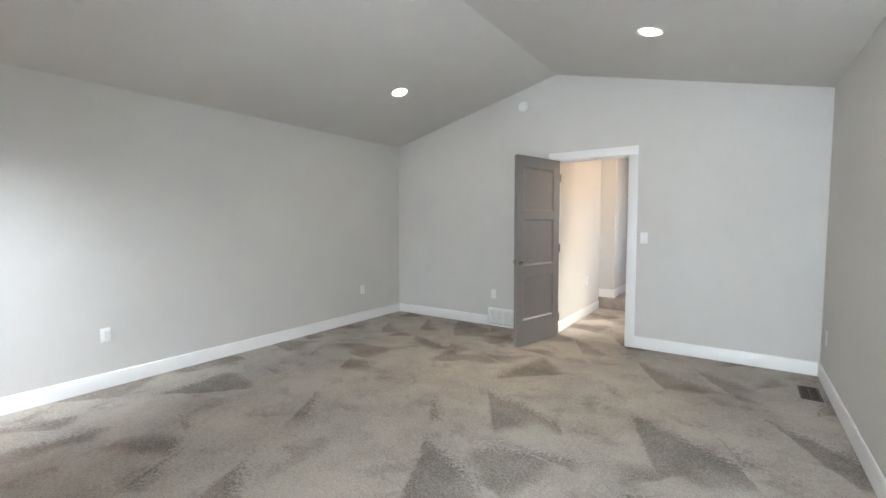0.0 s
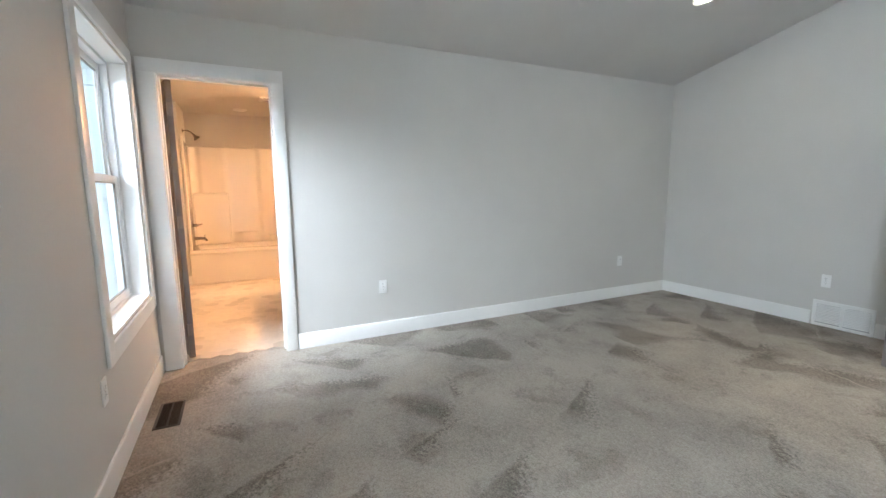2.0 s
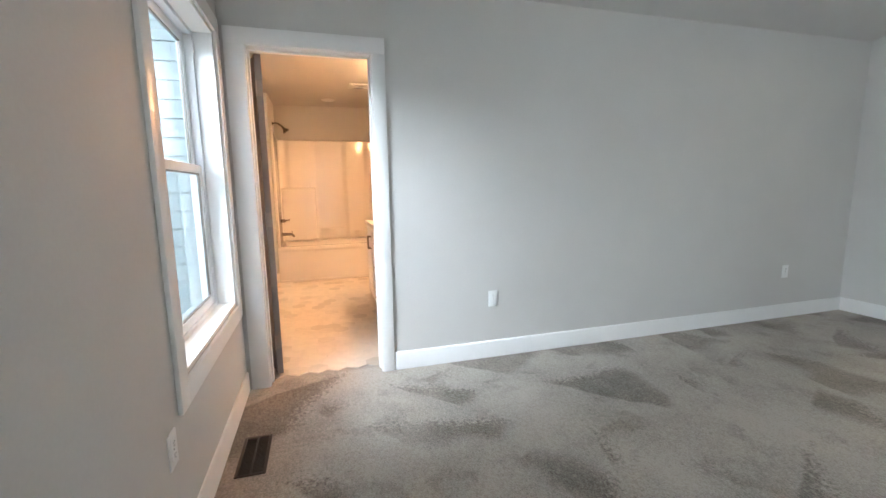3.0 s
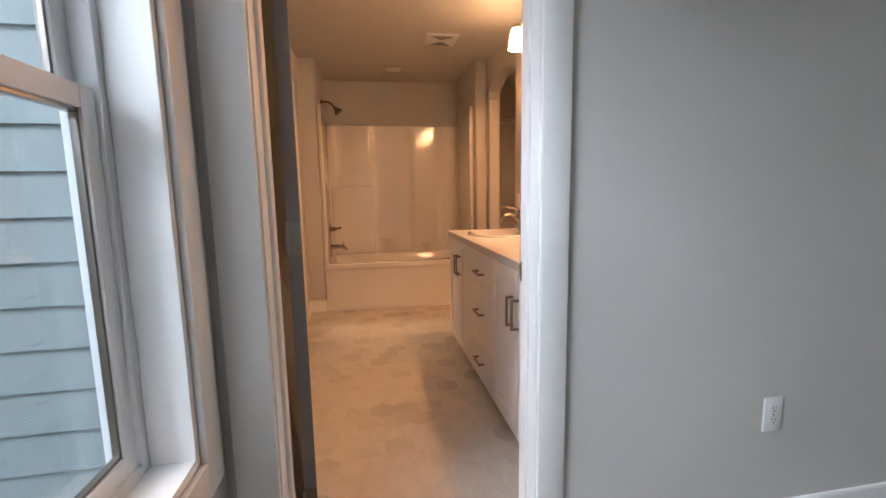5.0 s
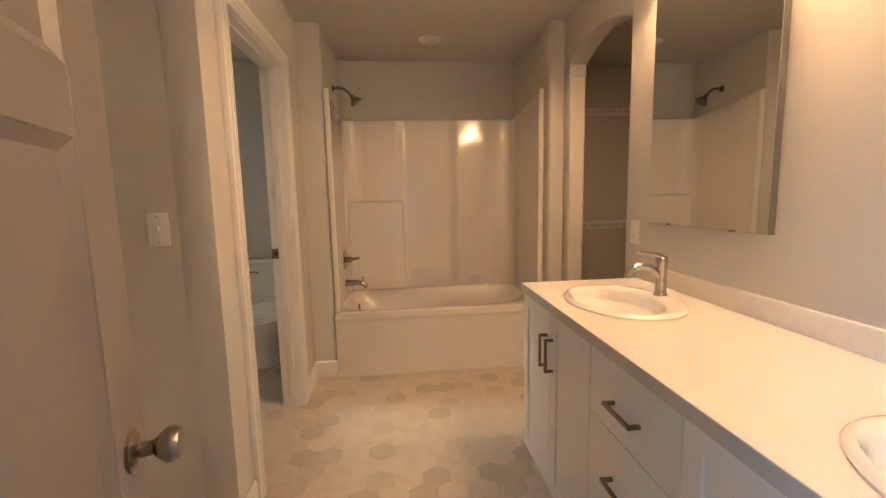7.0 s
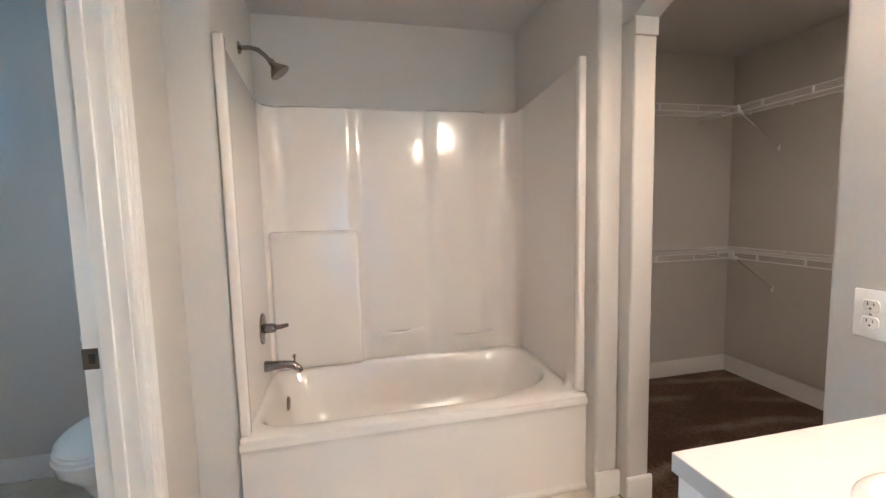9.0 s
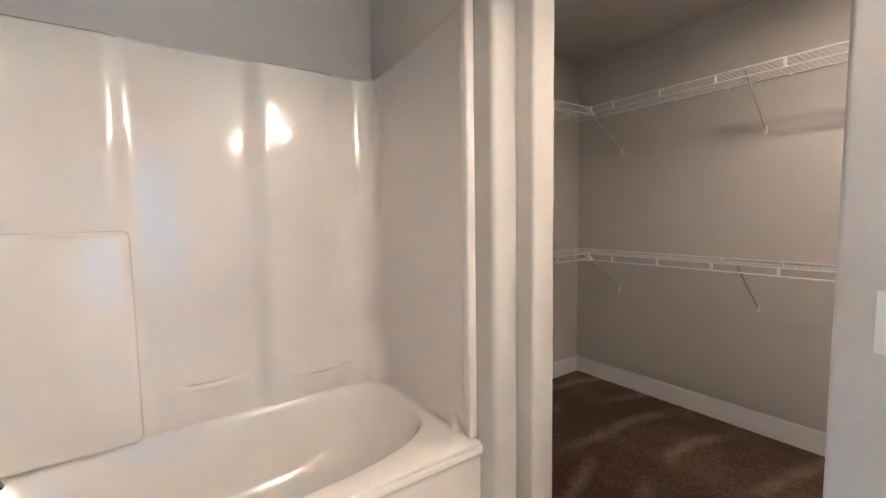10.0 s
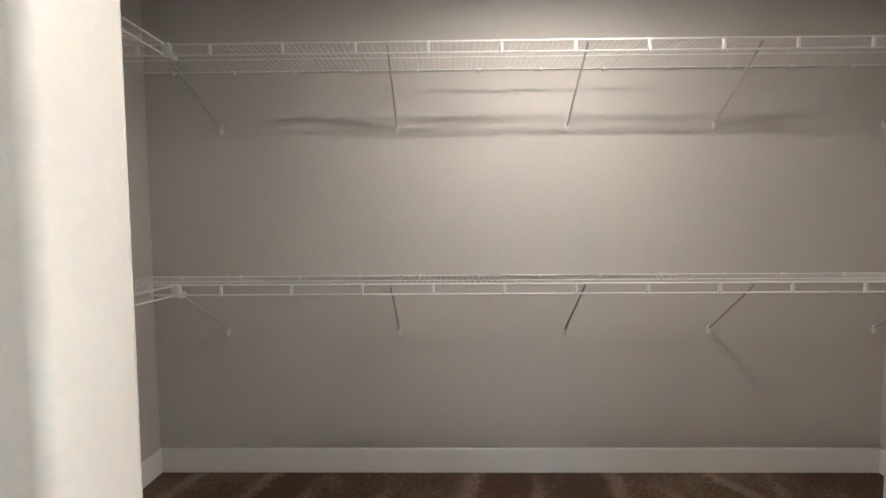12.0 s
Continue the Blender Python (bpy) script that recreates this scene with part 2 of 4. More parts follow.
# ---- mesh tools ----
class Mesh:
    def __init__(self):
        self.v, self.f = [], []

    def box(self, x0, x1, y0, y1, z0, z1):
        x0, x1, y0, y1, z0, z1 = min(x0, x1), max(x0, x1), min(y0, y1), max(y0, y1), min(z0, z1), max(z0, z1)
        k = len(self.v)
        self.v += [(x, y, z) for z in (z0, z1) for y in (y0, y1) for x in (x0, x1)]
        self.f += [tuple(k + i for i in q) for q in ((0, 2, 3, 1), (4, 5, 7, 6), (0, 1, 5, 4), (2, 6, 7, 3), (0, 4, 6, 2), (1, 3, 7, 5))]
        return self

    def loft(self, rings, caps=True, closed=False):
        k, n = len(self.v), len(rings[0])
        for ring in rings:
            self.v += [tuple(p) for p in ring]
        m = len(rings)
        for i in range(m if closed else m - 1):
            for j in range(n):
                a, b = k + i * n, k + ((i + 1) % m) * n
                self.f.append((a + j, a + (j + 1) % n, b + (j + 1) % n, b + j))
        if caps and not closed:
            self.f.append(tuple(k + j for j in reversed(range(n))))
            self.f.append(tuple(k + (m - 1) * n + j for j in range(n)))
        return self

    def prism(self, outline, axis, a0, a1):
        """An outline of (u, v) pulled along axis; u, v are the other two axes in order."""
        def at(u, v, a):
            p = [u, v]
            p.insert("xyz".index(axis), a)
            return tuple(p)
        return self.loft([[at(u, v, a0) for u, v in outline], [at(u, v, a1) for u, v in outline]])

    def tube(self, path, radius, n=10, radii=None):
        pts = [Vector(p) for p in path]
        rings, up = [], None
        for i, p in enumerate(pts):
            d = (pts[min(i + 1, len(pts) - 1)] - pts[max(i - 1, 0)]).normalized()
            if up is None:
                up = d.orthogonal().normalized()
            up = (up - d * up.dot(d)).normalized()
            side = d.cross(up)
            r = radii[i] if radii else radius
            rings.append([p + r * (math.cos(2 * math.pi * j / n) * up + math.sin(2 * math.pi * j / n) * side) for j in range(n)])
        return self.loft(rings)

    def lathe(self, profile, n=24, centre=(0, 0, 0), axis="z", sx=1.0, sy=1.0, caps=True):
        rings = []
        for r, h in profile:
            ring = []
            for j in range(n):
                a = 2 * math.pi * j / n
                p = (r * sx * math.cos(a), r * sy * math.sin(a), h)
                p = {"z": p, "x": (p[2], p[0], p[1]), "y": (p[1], p[2], p[0])}[axis]
                ring.append(tuple(p[i] + centre[i] for i in range(3)))
            rings.append(ring)
        return self.loft(rings, caps)

    def ob(self, name, mat, parent=None, label="", bevel=0.0, seg=2, smooth=False, at=None):
        me = bpy.data.meshes.new(name)
        bm = bmesh.new()
        vs = [bm.verts.new(p) for p in self.v]
        for f in self.f:
            try:
                bm.faces.new([vs[i] for i in f])
            except ValueError:
                pass
        bmesh.ops.recalc_face_normals(bm, faces=bm.faces[:])
        if bevel:
            edges = [e for e in bm.edges if len(e.link_faces) == 2 and e.calc_face_angle(0) > 0.6]
            bmesh.ops.bevel(bm, geom=edges, offset=bevel, segments=seg, profile=0.5, affect="EDGES", clamp_overlap=True)
        for f in bm.faces:
            f.smooth = smooth or bevel > 0
        if smooth or bevel:
            for e in bm.edges:
                if len(e.link_faces) == 2 and e.calc_face_angle(0) > 0.75:
                    e.smooth = False
        bm.to_mesh(me)
        bm.free()
        me.materials.append(mat)
        o = new(name, me)
        if parent:
            o.parent = parent
        if at:
            o.location = at
        if label:
            o["label"] = label
        return o


def thing(name, label, category, m=None, group="", kind=""):
    o = new(name)
    o.empty_display_size = 0.05
    if m is not None:
        o.matrix_world = m
    return tagged(o, label, category, group, kind)


def setting(mesh, name, mat, label, category, bevel=0.0, seg=2, smooth=False):
    return tagged(mesh.ob(name, mat, None, "", bevel, seg, smooth), label, category, "", "structure")


def wall_mesh(axis, a0, a1, t0, t1, z0, z1, holes=()):
    """A wall along axis ('x' or 'y') from a0 to a1, t0 to t1 thick, with holes (u0, u1, z0, z1)."""
    m = Mesh()

    def put(u0, u1, w0, w1):
        if u1 - u0 > 1e-4 and w1 - w0 > 1e-4:
            m.box(u0, u1, t0, t1, w0, w1) if axis == "x" else m.box(t0, t1, u0, u1, w0, w1)
    u = a0
    for h0, h1, w0, w1 in sorted(holes):
        put(u, h0, z0, z1)
        put(h0, h1, z0, w0)
        put(h0, h1, w1, z1)
        u = h1
    put(u, a1, z0, z1)
    return m

# ---- the shell ----
WX, EX, SY, NY = -4.188, 0.625, -0.42, 4.865       # bedroom faces
BX = -4.318                                       # bathroom face of the shared wall
EAVE, RIDGE_X, RIDGE_Z, FLAT = 2.455, -1.7725, 3.035, 2.45
DOOR_H = 2.045
BATH_DOOR = (-0.285, 0.42)
HALL_DOOR = (-1.745, -0.965)
WIN_1, WIN_2, WIN_Z = (-4.04, -3.05), (-0.405, 0.455), (0.585, 2.06)
BATH_N = 1.155                                    # vanity wall
CLOSET_S, CLOSET_N, CLOSET_W, CLOSET_E = 1.275, 2.94, -8.40, -4.73
WC_DOOR = (-6.985, -6.195)
WC_Y = -0.648                                     # bathroom face of the toilet room wall

setting(Mesh().box(-40, 40, -60, 40, -0.75, -0.7), "ground", GROUND, "dull brown winter lawn around the house", "ground")
setting(Mesh().box(WX - 0.08, EX + 0.1, SY - 0.05, NY, -0.06, 0.0).box(HALL_DOOR[0] - 0.1, -0.45, NY, 6.77, -0.06, 0.0), "floor_1", CARPET, "grey-beige cut pile carpet with vacuum marks", "carpet")
setting(Mesh().box(-1.9, -0.45, 6.765, 9.8, -0.06, 0.18), "floor_2", CARPET, "carpeted hall floor one step up", "carpet", 0.012)
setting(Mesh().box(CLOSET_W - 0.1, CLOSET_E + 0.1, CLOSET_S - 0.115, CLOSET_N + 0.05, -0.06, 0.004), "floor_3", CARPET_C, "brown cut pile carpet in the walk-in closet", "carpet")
setting(Mesh().box(-8.3, WX - 0.08, -2.0, CLOSET_S - 0.115, -0.06, -0.006), "floor_4", SUBFLOOR, "grey-beige base under the bathroom floor tiles", "floor")

# bedroom walls
m = wall_mesh("y", SY - 0.16, NY + 0.12, BX, WX, -0.06, EAVE + 0.1, [(BATH_DOOR[0] - 0.018, BATH_DOOR[1] + 0.018, -0.06, DOOR_H + 0.018)])
setting(m, "wall_west", WALL, "light greige painted drywall with a doorway to the bathroom", "wall")
m = wall_mesh("x", WX, EX + 0.12, NY, NY + 0.12, -0.06, EAVE, [(HALL_DOOR[0] - 0.018, HALL_DOOR[1] + 0.018, -0.06, DOOR_H + 0.018)])
m.prism([(WX, EAVE), (EX + 0.12, EAVE), (EX, EAVE + 0.01), (RIDGE_X, RIDGE_Z + 0.05), (WX, EAVE + 0.05)], "y", NY, NY + 0.12)
setting(m, "wall_north", WALL, "light greige gable wall with a doorway to the hall", "wall")
m = wall_mesh("x", WX, EX + 0.12, SY - 0.16, SY, -0.06, EAVE, [(*WIN_1, *WIN_Z), (*WIN_2, *WIN_Z)])
m.prism([(WX, EAVE), (EX + 0.12, EAVE), (EX, EAVE + 0.01), (RIDGE_X, RIDGE_Z + 0.05), (WX, EAVE + 0.05)], "y", SY - 0.16, SY)
setting(m, "wall_south", WALL, "light greige gable wall with a tall window and an added unseen one", "wall")
setting(Mesh().box(EX, EX + 0.12, SY, NY, -0.06, EAVE + 0.1), "wall_east", WALL, "light greige painted drywall", "wall")
m = Mesh().prism([(BX - 0.2, EAVE - 0.02), (WX, EAVE), (RIDGE_X, RIDGE_Z), (EX, EAVE), (EX + 0.15, EAVE - 0.04), (EX + 0.15, EAVE + 0.1), (RIDGE_X, RIDGE_Z + 0.14), (BX - 0.2, EAVE + 0.1)], "y", SY - 0.16, NY + 0.12)
setting(m, "ceiling_1", CEIL, "vaulted ceiling painted light greige", "ceiling")

# hall beyond the bedroom door
HX = -1.757
setting(Mesh().box(HX - 0.12, HX, NY + 0.12, 6.80, -0.06, 2.5), "wall_hall_west", WALL, "light greige hall wall beside the bedroom door", "wall")
setting(Mesh().box(HX - 0.12, -1.535, 6.80, 8.35, -0.06, 2.5), "wall_hall_jut", WALL, "light greige hall wall that juts out at the step", "wall")
setting(Mesh().box(HX - 0.12, -1.46, 8.35, 8.45, -0.06, 2.5), "wall_hall_end", WALL, "greige wall end at the far end of the hall", "wall")
setting(Mesh().box(-1.534, -1.516, 8.24, 8.345, 0.181, 2.25), "trim_hall_casing", TRIM, "white painted casing at the far end of the hall", "trim", 0.002)
# unseen wall; its opening is added to hold the hall's fill lamp
setting(wall_mesh("y", NY + 0.12, 9.8, -0.45, -0.33, -0.06, 2.5, [(6.05, 7.15, 1.0, 2.1)]), "wall_hall_east", WALL, "light greige hall wall with an added unseen window opening", "wall")
setting(Mesh().box(HX - 0.12, -0.33, 9.6, 9.72, -0.06, 2.5), "wall_hall_end", WALL, "light greige wall at the end of the hall", "wall")
setting(Mesh().box(HX - 0.12, -0.33, NY + 0.12, 9.8, 2.44, 2.56), "ceiling_2", CEIL, "flat hall ceiling painted light greige", "ceiling")

# bathroom, toilet room and alcove
A0, A1, SPRING, RISE = -7.232, -6.455, 2.138, 0.095
m = wall_mesh("x", A1, BX, BATH_N, CLOSET_S, -0.06, FLAT + 0.05)
m.box(-8.3, A0, 1.165, CLOSET_S, -0.06, SPRING)
setting(m, "wall_vanity", WALL, "light greige wall behind the vanity", "wall", 0.012, 3)
arch = [(A0 + (A1 - A0) * i / 24, SPRING + RISE * (1 - (2 * i / 24 - 1) ** 2)) for i in range(25)]
m = Mesh().prism([(-8.3, FLAT + 0.05), (-8.3, SPRING)] + arch + [(A1, FLAT + 0.05)], "y", BATH_N, CLOSET_S)
setting(m, "wall_arch", WALL, "light greige wall with a low arch over the closet opening", "wall")
setting(Mesh().box(-8.3, -7.30, 1.045, 1.163, -0.06, FLAT + 0.02), "wall_tub_end", WALL, "light greige round-cornered end wall beside the tub", "wall", 0.022, 4)
setting(Mesh().box(A0 - 0.006, A0 + 0.012, BATH_N + 0.004, CLOSET_S - 0.004, SPRING - 0.07, SPRING + 0.003), "trim_1", WALL, "small painted impost under the arch", "trim", 0.004)
setting(Mesh().box(-8.32, -8.20, -2.02, 1.05, -0.06, FLAT + 0.05), "wall_bath_west", WALL, "light greige wall behind the tub and toilet", "wall")
setting(Mesh().box(-8.2, -7.40, -0.735, -0.49, -0.06, FLAT + 0.05), "wall_tub_head", WALL, "light greige round-cornered wall at the tap end of the tub", "wall", 0.02, 4)
setting(wall_mesh("x", -7.40, -5.95, WC_Y - 0.12, WC_Y, -0.06, FLAT + 0.05, [(WC_DOOR[0] - 0.018, WC_DOOR[1] + 0.018, -0.06, DOOR_H + 0.018)]), "wall_toilet_room", WALL, "light greige wall with the toilet room doorway", "wall", 0.002)
setting(Mesh().box(-6.07, -5.951, -1.9, WC_Y - 0.118, -0.06, FLAT + 0.05), "wall_alcove_west", WALL, "light greige alcove wall with a switch", "wall")
setting(Mesh().box(-5.95, BX, -1.72, -1.56, -0.06, FLAT + 0.05), "wall_alcove_south", WALL, "light greige alcove wall behind the small cabinet", "wall")
setting(Mesh().box(BX, WX - 0.012, -1.72, SY - 0.161, -0.7, 2.75), "wall_alcove_east", WALL, "light greige outer wall of the bathroom alcove", "wall")
WC_WIN = (-7.62, -6.85, 1.76, 2.20)
setting(wall_mesh("x", -8.2, -6.07, -2.06, -1.9, -0.06, FLAT + 0.05, [WC_WIN]), "wall_toilet_south", WALL, "light greige wall with a high window", "wall")
setting(Mesh().box(-8.32, BX, -2.06, CLOSET_S - 0.02, FLAT, FLAT + 0.1), "ceiling_3", CEIL, "flat bathroom ceiling painted light greige", "ceiling")

# closet
setting(Mesh().box(CLOSET_W - 0.12, CLOSET_E + 0.12, CLOSET_N, CLOSET_N + 0.12, -0.06, 2.55), "wall_closet_north", WALL, "greige closet wall carrying wire shelves", "wall")
setting(Mesh().box(CLOSET_W - 0.12, CLOSET_W, 1.163, CLOSET_N, -0.06, 2.55), "wall_closet_west", WALL, "greige closet end wall carrying wire shelves", "wall")
setting(Mesh().box(CLOSET_E, CLOSET_E + 0.12, CLOSET_S, CLOSET_N, -0.06, 2.55), "wall_closet_east", WALL, "plain greige closet end wall", "wall")
setting(Mesh().box(CLOSET_W, -8.3, 1.165, CLOSET_S, -0.06, 2.55), "wall_closet_south", WALL, "plain greige closet wall", "wall")
setting(Mesh().box(CLOSET_W - 0.12, CLOSET_E + 0.12, CLOSET_S - 0.02, CLOSET_N + 0.12, 2.47, 2.58), "ceiling_4", CEIL, "flat closet ceiling painted greige", "ceiling")
# outside: roof over the flat part and lap siding on the alcove's outer wall
setting(Mesh().prism([(-2.35, 2.70), (5.2, 2.70), (5.2, 2.85), (1.4, 3.55), (-2.35, 2.85)], "x", -8.7, BX - 0.2), "roof", ROOF, "dark asphalt shingle roof over the bathroom wing", "roof")
sid = thing("siding", "blue-grey horizontal lap siding on the outer wall", "siding", None, "", "structure")
lap = Mesh().prism([(WX - 0.012, 0), (WX + 0.012, 0), (WX - 0.002, 0.112), (WX - 0.012, 0.112)], "y", -1.75, SY - 0.162)
lap.v = [(x, y, z) for (x, z, y) in [(v[0], v[2], v[1]) for v in lap.v]]
first = lap.ob("board", SIDING, sid, at=(0, 0, -0.39))
for i in range(1, 30):
    o = first.copy()
    scene.collection.objects.link(o)
    o.location = (0, 0, -0.39 + 0.1012 * i)

# ---- trim ----
def baseboard(name, axis, a0, a1, face, out, z0=0.0, h=0.125, t=0.014):
    """A board on the plane face, standing out by t in the direction out (+1 or -1)."""
    o = [(face + out * 0.0, z0), (face + out * t, z0), (face + out * t, z0 + h - 0.012), (face + out * (t - 0.006), z0 + h), (face, z0 + h)]
    m = Mesh().prism(o, axis, a0, a1) if axis == "x" else Mesh().prism(o, "y", a0, a1)
    return setting(m, name, TRIM, "white painted flat baseboard", "baseboard", 0.0015, 1)


CW, CT = 0.086, 0.016
for axis, a0, a1, face, out, z0 in (
        ("y", BATH_DOOR[1] + CW + 0.006, NY, WX, 1, 0), ("x", WX + 0.014, -2.66, NY, -1, 0), ("x", -2.21, HALL_DOOR[0] - CW - 0.006, NY, -1, 0),
        ("x", HALL_DOOR[1] + CW + 0.006, EX - 0.014, NY, -1, 0), ("y", SY, NY, EX, -1, 0), ("x", WX + 0.02, EX - 0.014, SY, 1, 0),
        ("y", NY + 0.12, 6.765, HX, 1, 0), ("x", HX, -1.535, 6.80, -1, 0.18), ("y", 6.79, 8.35, -1.535, 1, 0.18),
        ("x", CLOSET_W + 0.014, CLOSET_E, CLOSET_N, -1, 0.004), ("y", CLOSET_S, CLOSET_N, CLOSET_W, 1, 0.004), ("y", CLOSET_S, CLOSET_N - 0.014, CLOSET_E, -1, 0.004),
        ("x", WC_DOOR[1] + CW + 0.006, -5.937, WC_Y, 1, 0), ("y", -1.56, WC_Y, -5.951, 1, 0), ("x", -7.40, WC_DOOR[0] - CW - 0.006, WC_Y, 1, 0),
        ("y", WC_Y + 0.014, -0.478, -7.40, 1, 0), ("y", -1.9, -0.735, -8.2, 1, 0), ("x", -8.186, -6.07, -1.9, 1, 0),
        ("y", 1.04, 1.172, -7.30, 1, 0), ("y", 1.158, CLOSET_S + 0.012, A0, 1, 0), ("y", BATH_N, CLOSET_S, A1, -1, 0)):
    baseboard("baseboard", axis, a0, a1, face, out, z0)


def casing(name, axis, face, out, u0, u1, top, bottom=0.0, moulded=False, sill=False, width=CW, reach=(None, None)):
    """Boards round an opening, on the plane face; flat or moulded. reach cuts a leg's outer side short."""
    t = thing(name, "white painted " + ("moulded" if moulded else "flat") + " casing round an opening", "trim", None, "", "structure")

    def bar(part_name, p0, p1, w0, w1, depth):
        m = Mesh()
        f0, f1 = face, face + out * depth
        m.box(p0, p1, f0, f1, w0, w1) if axis == "x" else m.box(f0, f1, p0, p1, w0, w1)
        return m.ob(part_name, TRIM, t, "", 0.002, 2)
    lo, hi = u0 - 0.005 - width, u1 + 0.005 + width
    lo, hi = reach[0] or lo, reach[1] or hi
    z_lo = bottom - 0.005 - width if sill else bottom
    bar("leg", lo, u0 - 0.005, z_lo, top + 0.005, CT)
    bar("leg", u1 + 0.005, hi, z_lo, top + 0.005, CT)
    bar("head", lo, hi, top + 0.005, top + 0.005 + width, CT)
    if sill:
        bar("apron", u0 - 0.005, u1 + 0.005, z_lo, bottom - 0.005, CT)
    if moulded:
        for a, b, d in ((0.62, 0.985, CT + 0.006), (0.02, 0.13, CT + 0.004), (0.36, 0.43, CT + 0.003)):
            bar("moulding", u0 - 0.005 - width * b, u0 - 0.005 - width * a, bottom, top + 0.005 + width * b, d)
            bar("moulding", u1 + 0.005 + width * a, u1 + 0.005 + width * b, bottom, top + 0.005 + width * b, d)
            bar("moulding", u0 - 0.005 - width * a, u1 + 0.005 + width * a, top + 0.005 + width * a, top + 0.005 + width * b, d)
    return t


def jamb(name, axis, f0, f1, u0, u1, top, stop_at):
    """Lining of a doorway between the wall faces f0 and f1, with a stop."""
    t = thing(name, "white painted door jamb with a stop", "door frame", None, "", "structure")

    def bar(n, p0, p1, g0, g1, w0, w1):
        m = Mesh()
        m.box(p0, p1, g0, g1, w0, w1) if axis == "x" else m.box(g0, g1, p0, p1, w0, w1)
        return m.ob(n, TRIM, t, "", 0.0015, 1)
    bar("side", u0 - 0.017, u0, f0, f1, 0, top + 0.017)
    bar("side", u1, u1 + 0.017, f0, f1, 0, top + 0.017)
    bar("head", u0, u1, f0, f1, top, top + 0.017)
    s0, s1 = stop_at
    bar("stop", u0, u0 + 0.011, s0, s1, 0, top)
    bar("stop", u1 - 0.011, u1, s0, s1, 0, top)
    bar("stop", u0 + 0.011, u1 - 0.011, s0, s1, top - 0.011, top)
    return t


casing("trim_casing", "y", WX, 1, *BATH_DOOR, DOOR_H, width=0.09, reach=(-0.395, 0.505))
casing("trim_casing", "y", BX, -1, *BATH_DOOR, DOOR_H, moulded=True, reach=(-0.36, None))
casing("trim_casing", "x", NY, -1, *HALL_DOOR, DOOR_H, width=0.09)
casing("trim_casing", "x", WC_Y, 1, *WC_DOOR, DOOR_H, moulded=True)
frame_1 = jamb("door_frame_1", "y", BX - 0.002, WX + 0.002, *BATH_DOOR, DOOR_H, (BX + 0.04, BX + 0.075))
jamb("door_frame_2", "x", NY - 0.002, NY + 0.122, *HALL_DOOR, DOOR_H, (NY + 0.04, NY + 0.075))
jamb("door_frame_3", "x", WC_Y - 0.122, WC_Y + 0.002, *WC_DOOR, DOOR_H, (WC_Y - 0.075, WC_Y - 0.04))

# ---- windows ----
def window(name, u0, u1, z0, z1, face, outer, meet=None):
    """A vinyl window in a south wall: drywall-return lining, frame, sashes and panes."""
    t = thing(name, "white vinyl window with clear glass" + (", double hung" if meet else ", fixed and high"), "window", None, "", "structure")
    y1, y0 = face + 0.001, outer
    d = y0 + 0.075
    for n, b in (("lining", (u0 - 0.001, u0 + 0.016, d, y1, z0, z1)), ("lining", (u1 - 0.016, u1 + 0.001, d, y1, z0, z1)),
                 ("head_lining", (u0 + 0.016, u1 - 0.016, d, y1, z1 - 0.016, z1 + 0.001)), ("window_sill", (u0 + 0.016, u1 - 0.016, d, y1, z0 - 0.001, z0 + 0.018))):
        Mesh().box(*b).ob(n, TRIM, t, "", 0.0015, 1)
    fr = 0.032
    a0, a1, b0, b1 = u0 + 0.004, u1 - 0.004, z0 + 0.004, z1 - 0.004
    for n, b in (("frame", (a0, a0 + fr, y0, d, b0, b1)), ("frame", (a1 - fr, a1, y0, d, b0, b1)), ("frame", (a0 + fr, a1 - fr, y0, d, b1 - fr, b1)), ("frame", (a0 + fr, a1 - fr, y0, d, b0, b0 + fr))):
        Mesh().box(*b).ob(n, VINYL, t, "", 0.004, 2)
    a0, a1, b0, b1 = a0 + fr, a1 - fr, b0 + fr, b1 - fr

    def sash(c0, c1, ya, yb, w=0.042):
        s = Mesh()
        s.box(a0, a0 + w, ya, yb, c0, c1).box(a1 - w, a1, ya, yb, c0, c1).box(a0 + w, a1 - w, ya, yb, c0, c0 + w).box(a0 + w, a1 - w, ya, yb, c1 - w, c1)
        so = s.ob("sash", VINYL, t, "", 0.003, 2)
        ym = (ya + yb) / 2
        bead = Mesh()
        for q0, q1, r0, r1 in ((a0 + w, a0 + w + 0.007, c0 + w, c1 - w), (a1 - w - 0.007, a1 - w, c0 + w, c1 - w), (a0 + w, a1 - w, c0 + w, c0 + w + 0.007), (a0 + w, a1 - w, c1 - w - 0.007, c1 - w)):
            bead.box(q0, q1, ym - 0.008, ym + 0.008, r0, r1)
        bead.ob("glazing_bead", STEEL, so, "grey glazing bead")
        p = Mesh().box(a0 + w - 0.004, a1 - w + 0.004, ym - 0.003, ym + 0.003, c0 + w - 0.004, c1 - w + 0.004).ob("pane", GLASS, so, "clear faintly green glass")
        p.visible_shadow = False
    if meet:
        sash(meet - 0.02, b1, y0 + 0.008, y0 + 0.036)
        sash(b0, meet + 0.022, y0 + 0.038, y0 + 0.066)
    else:
        sash(b0, b1, y0 + 0.02, y0 + 0.05, 0.035)
    return t


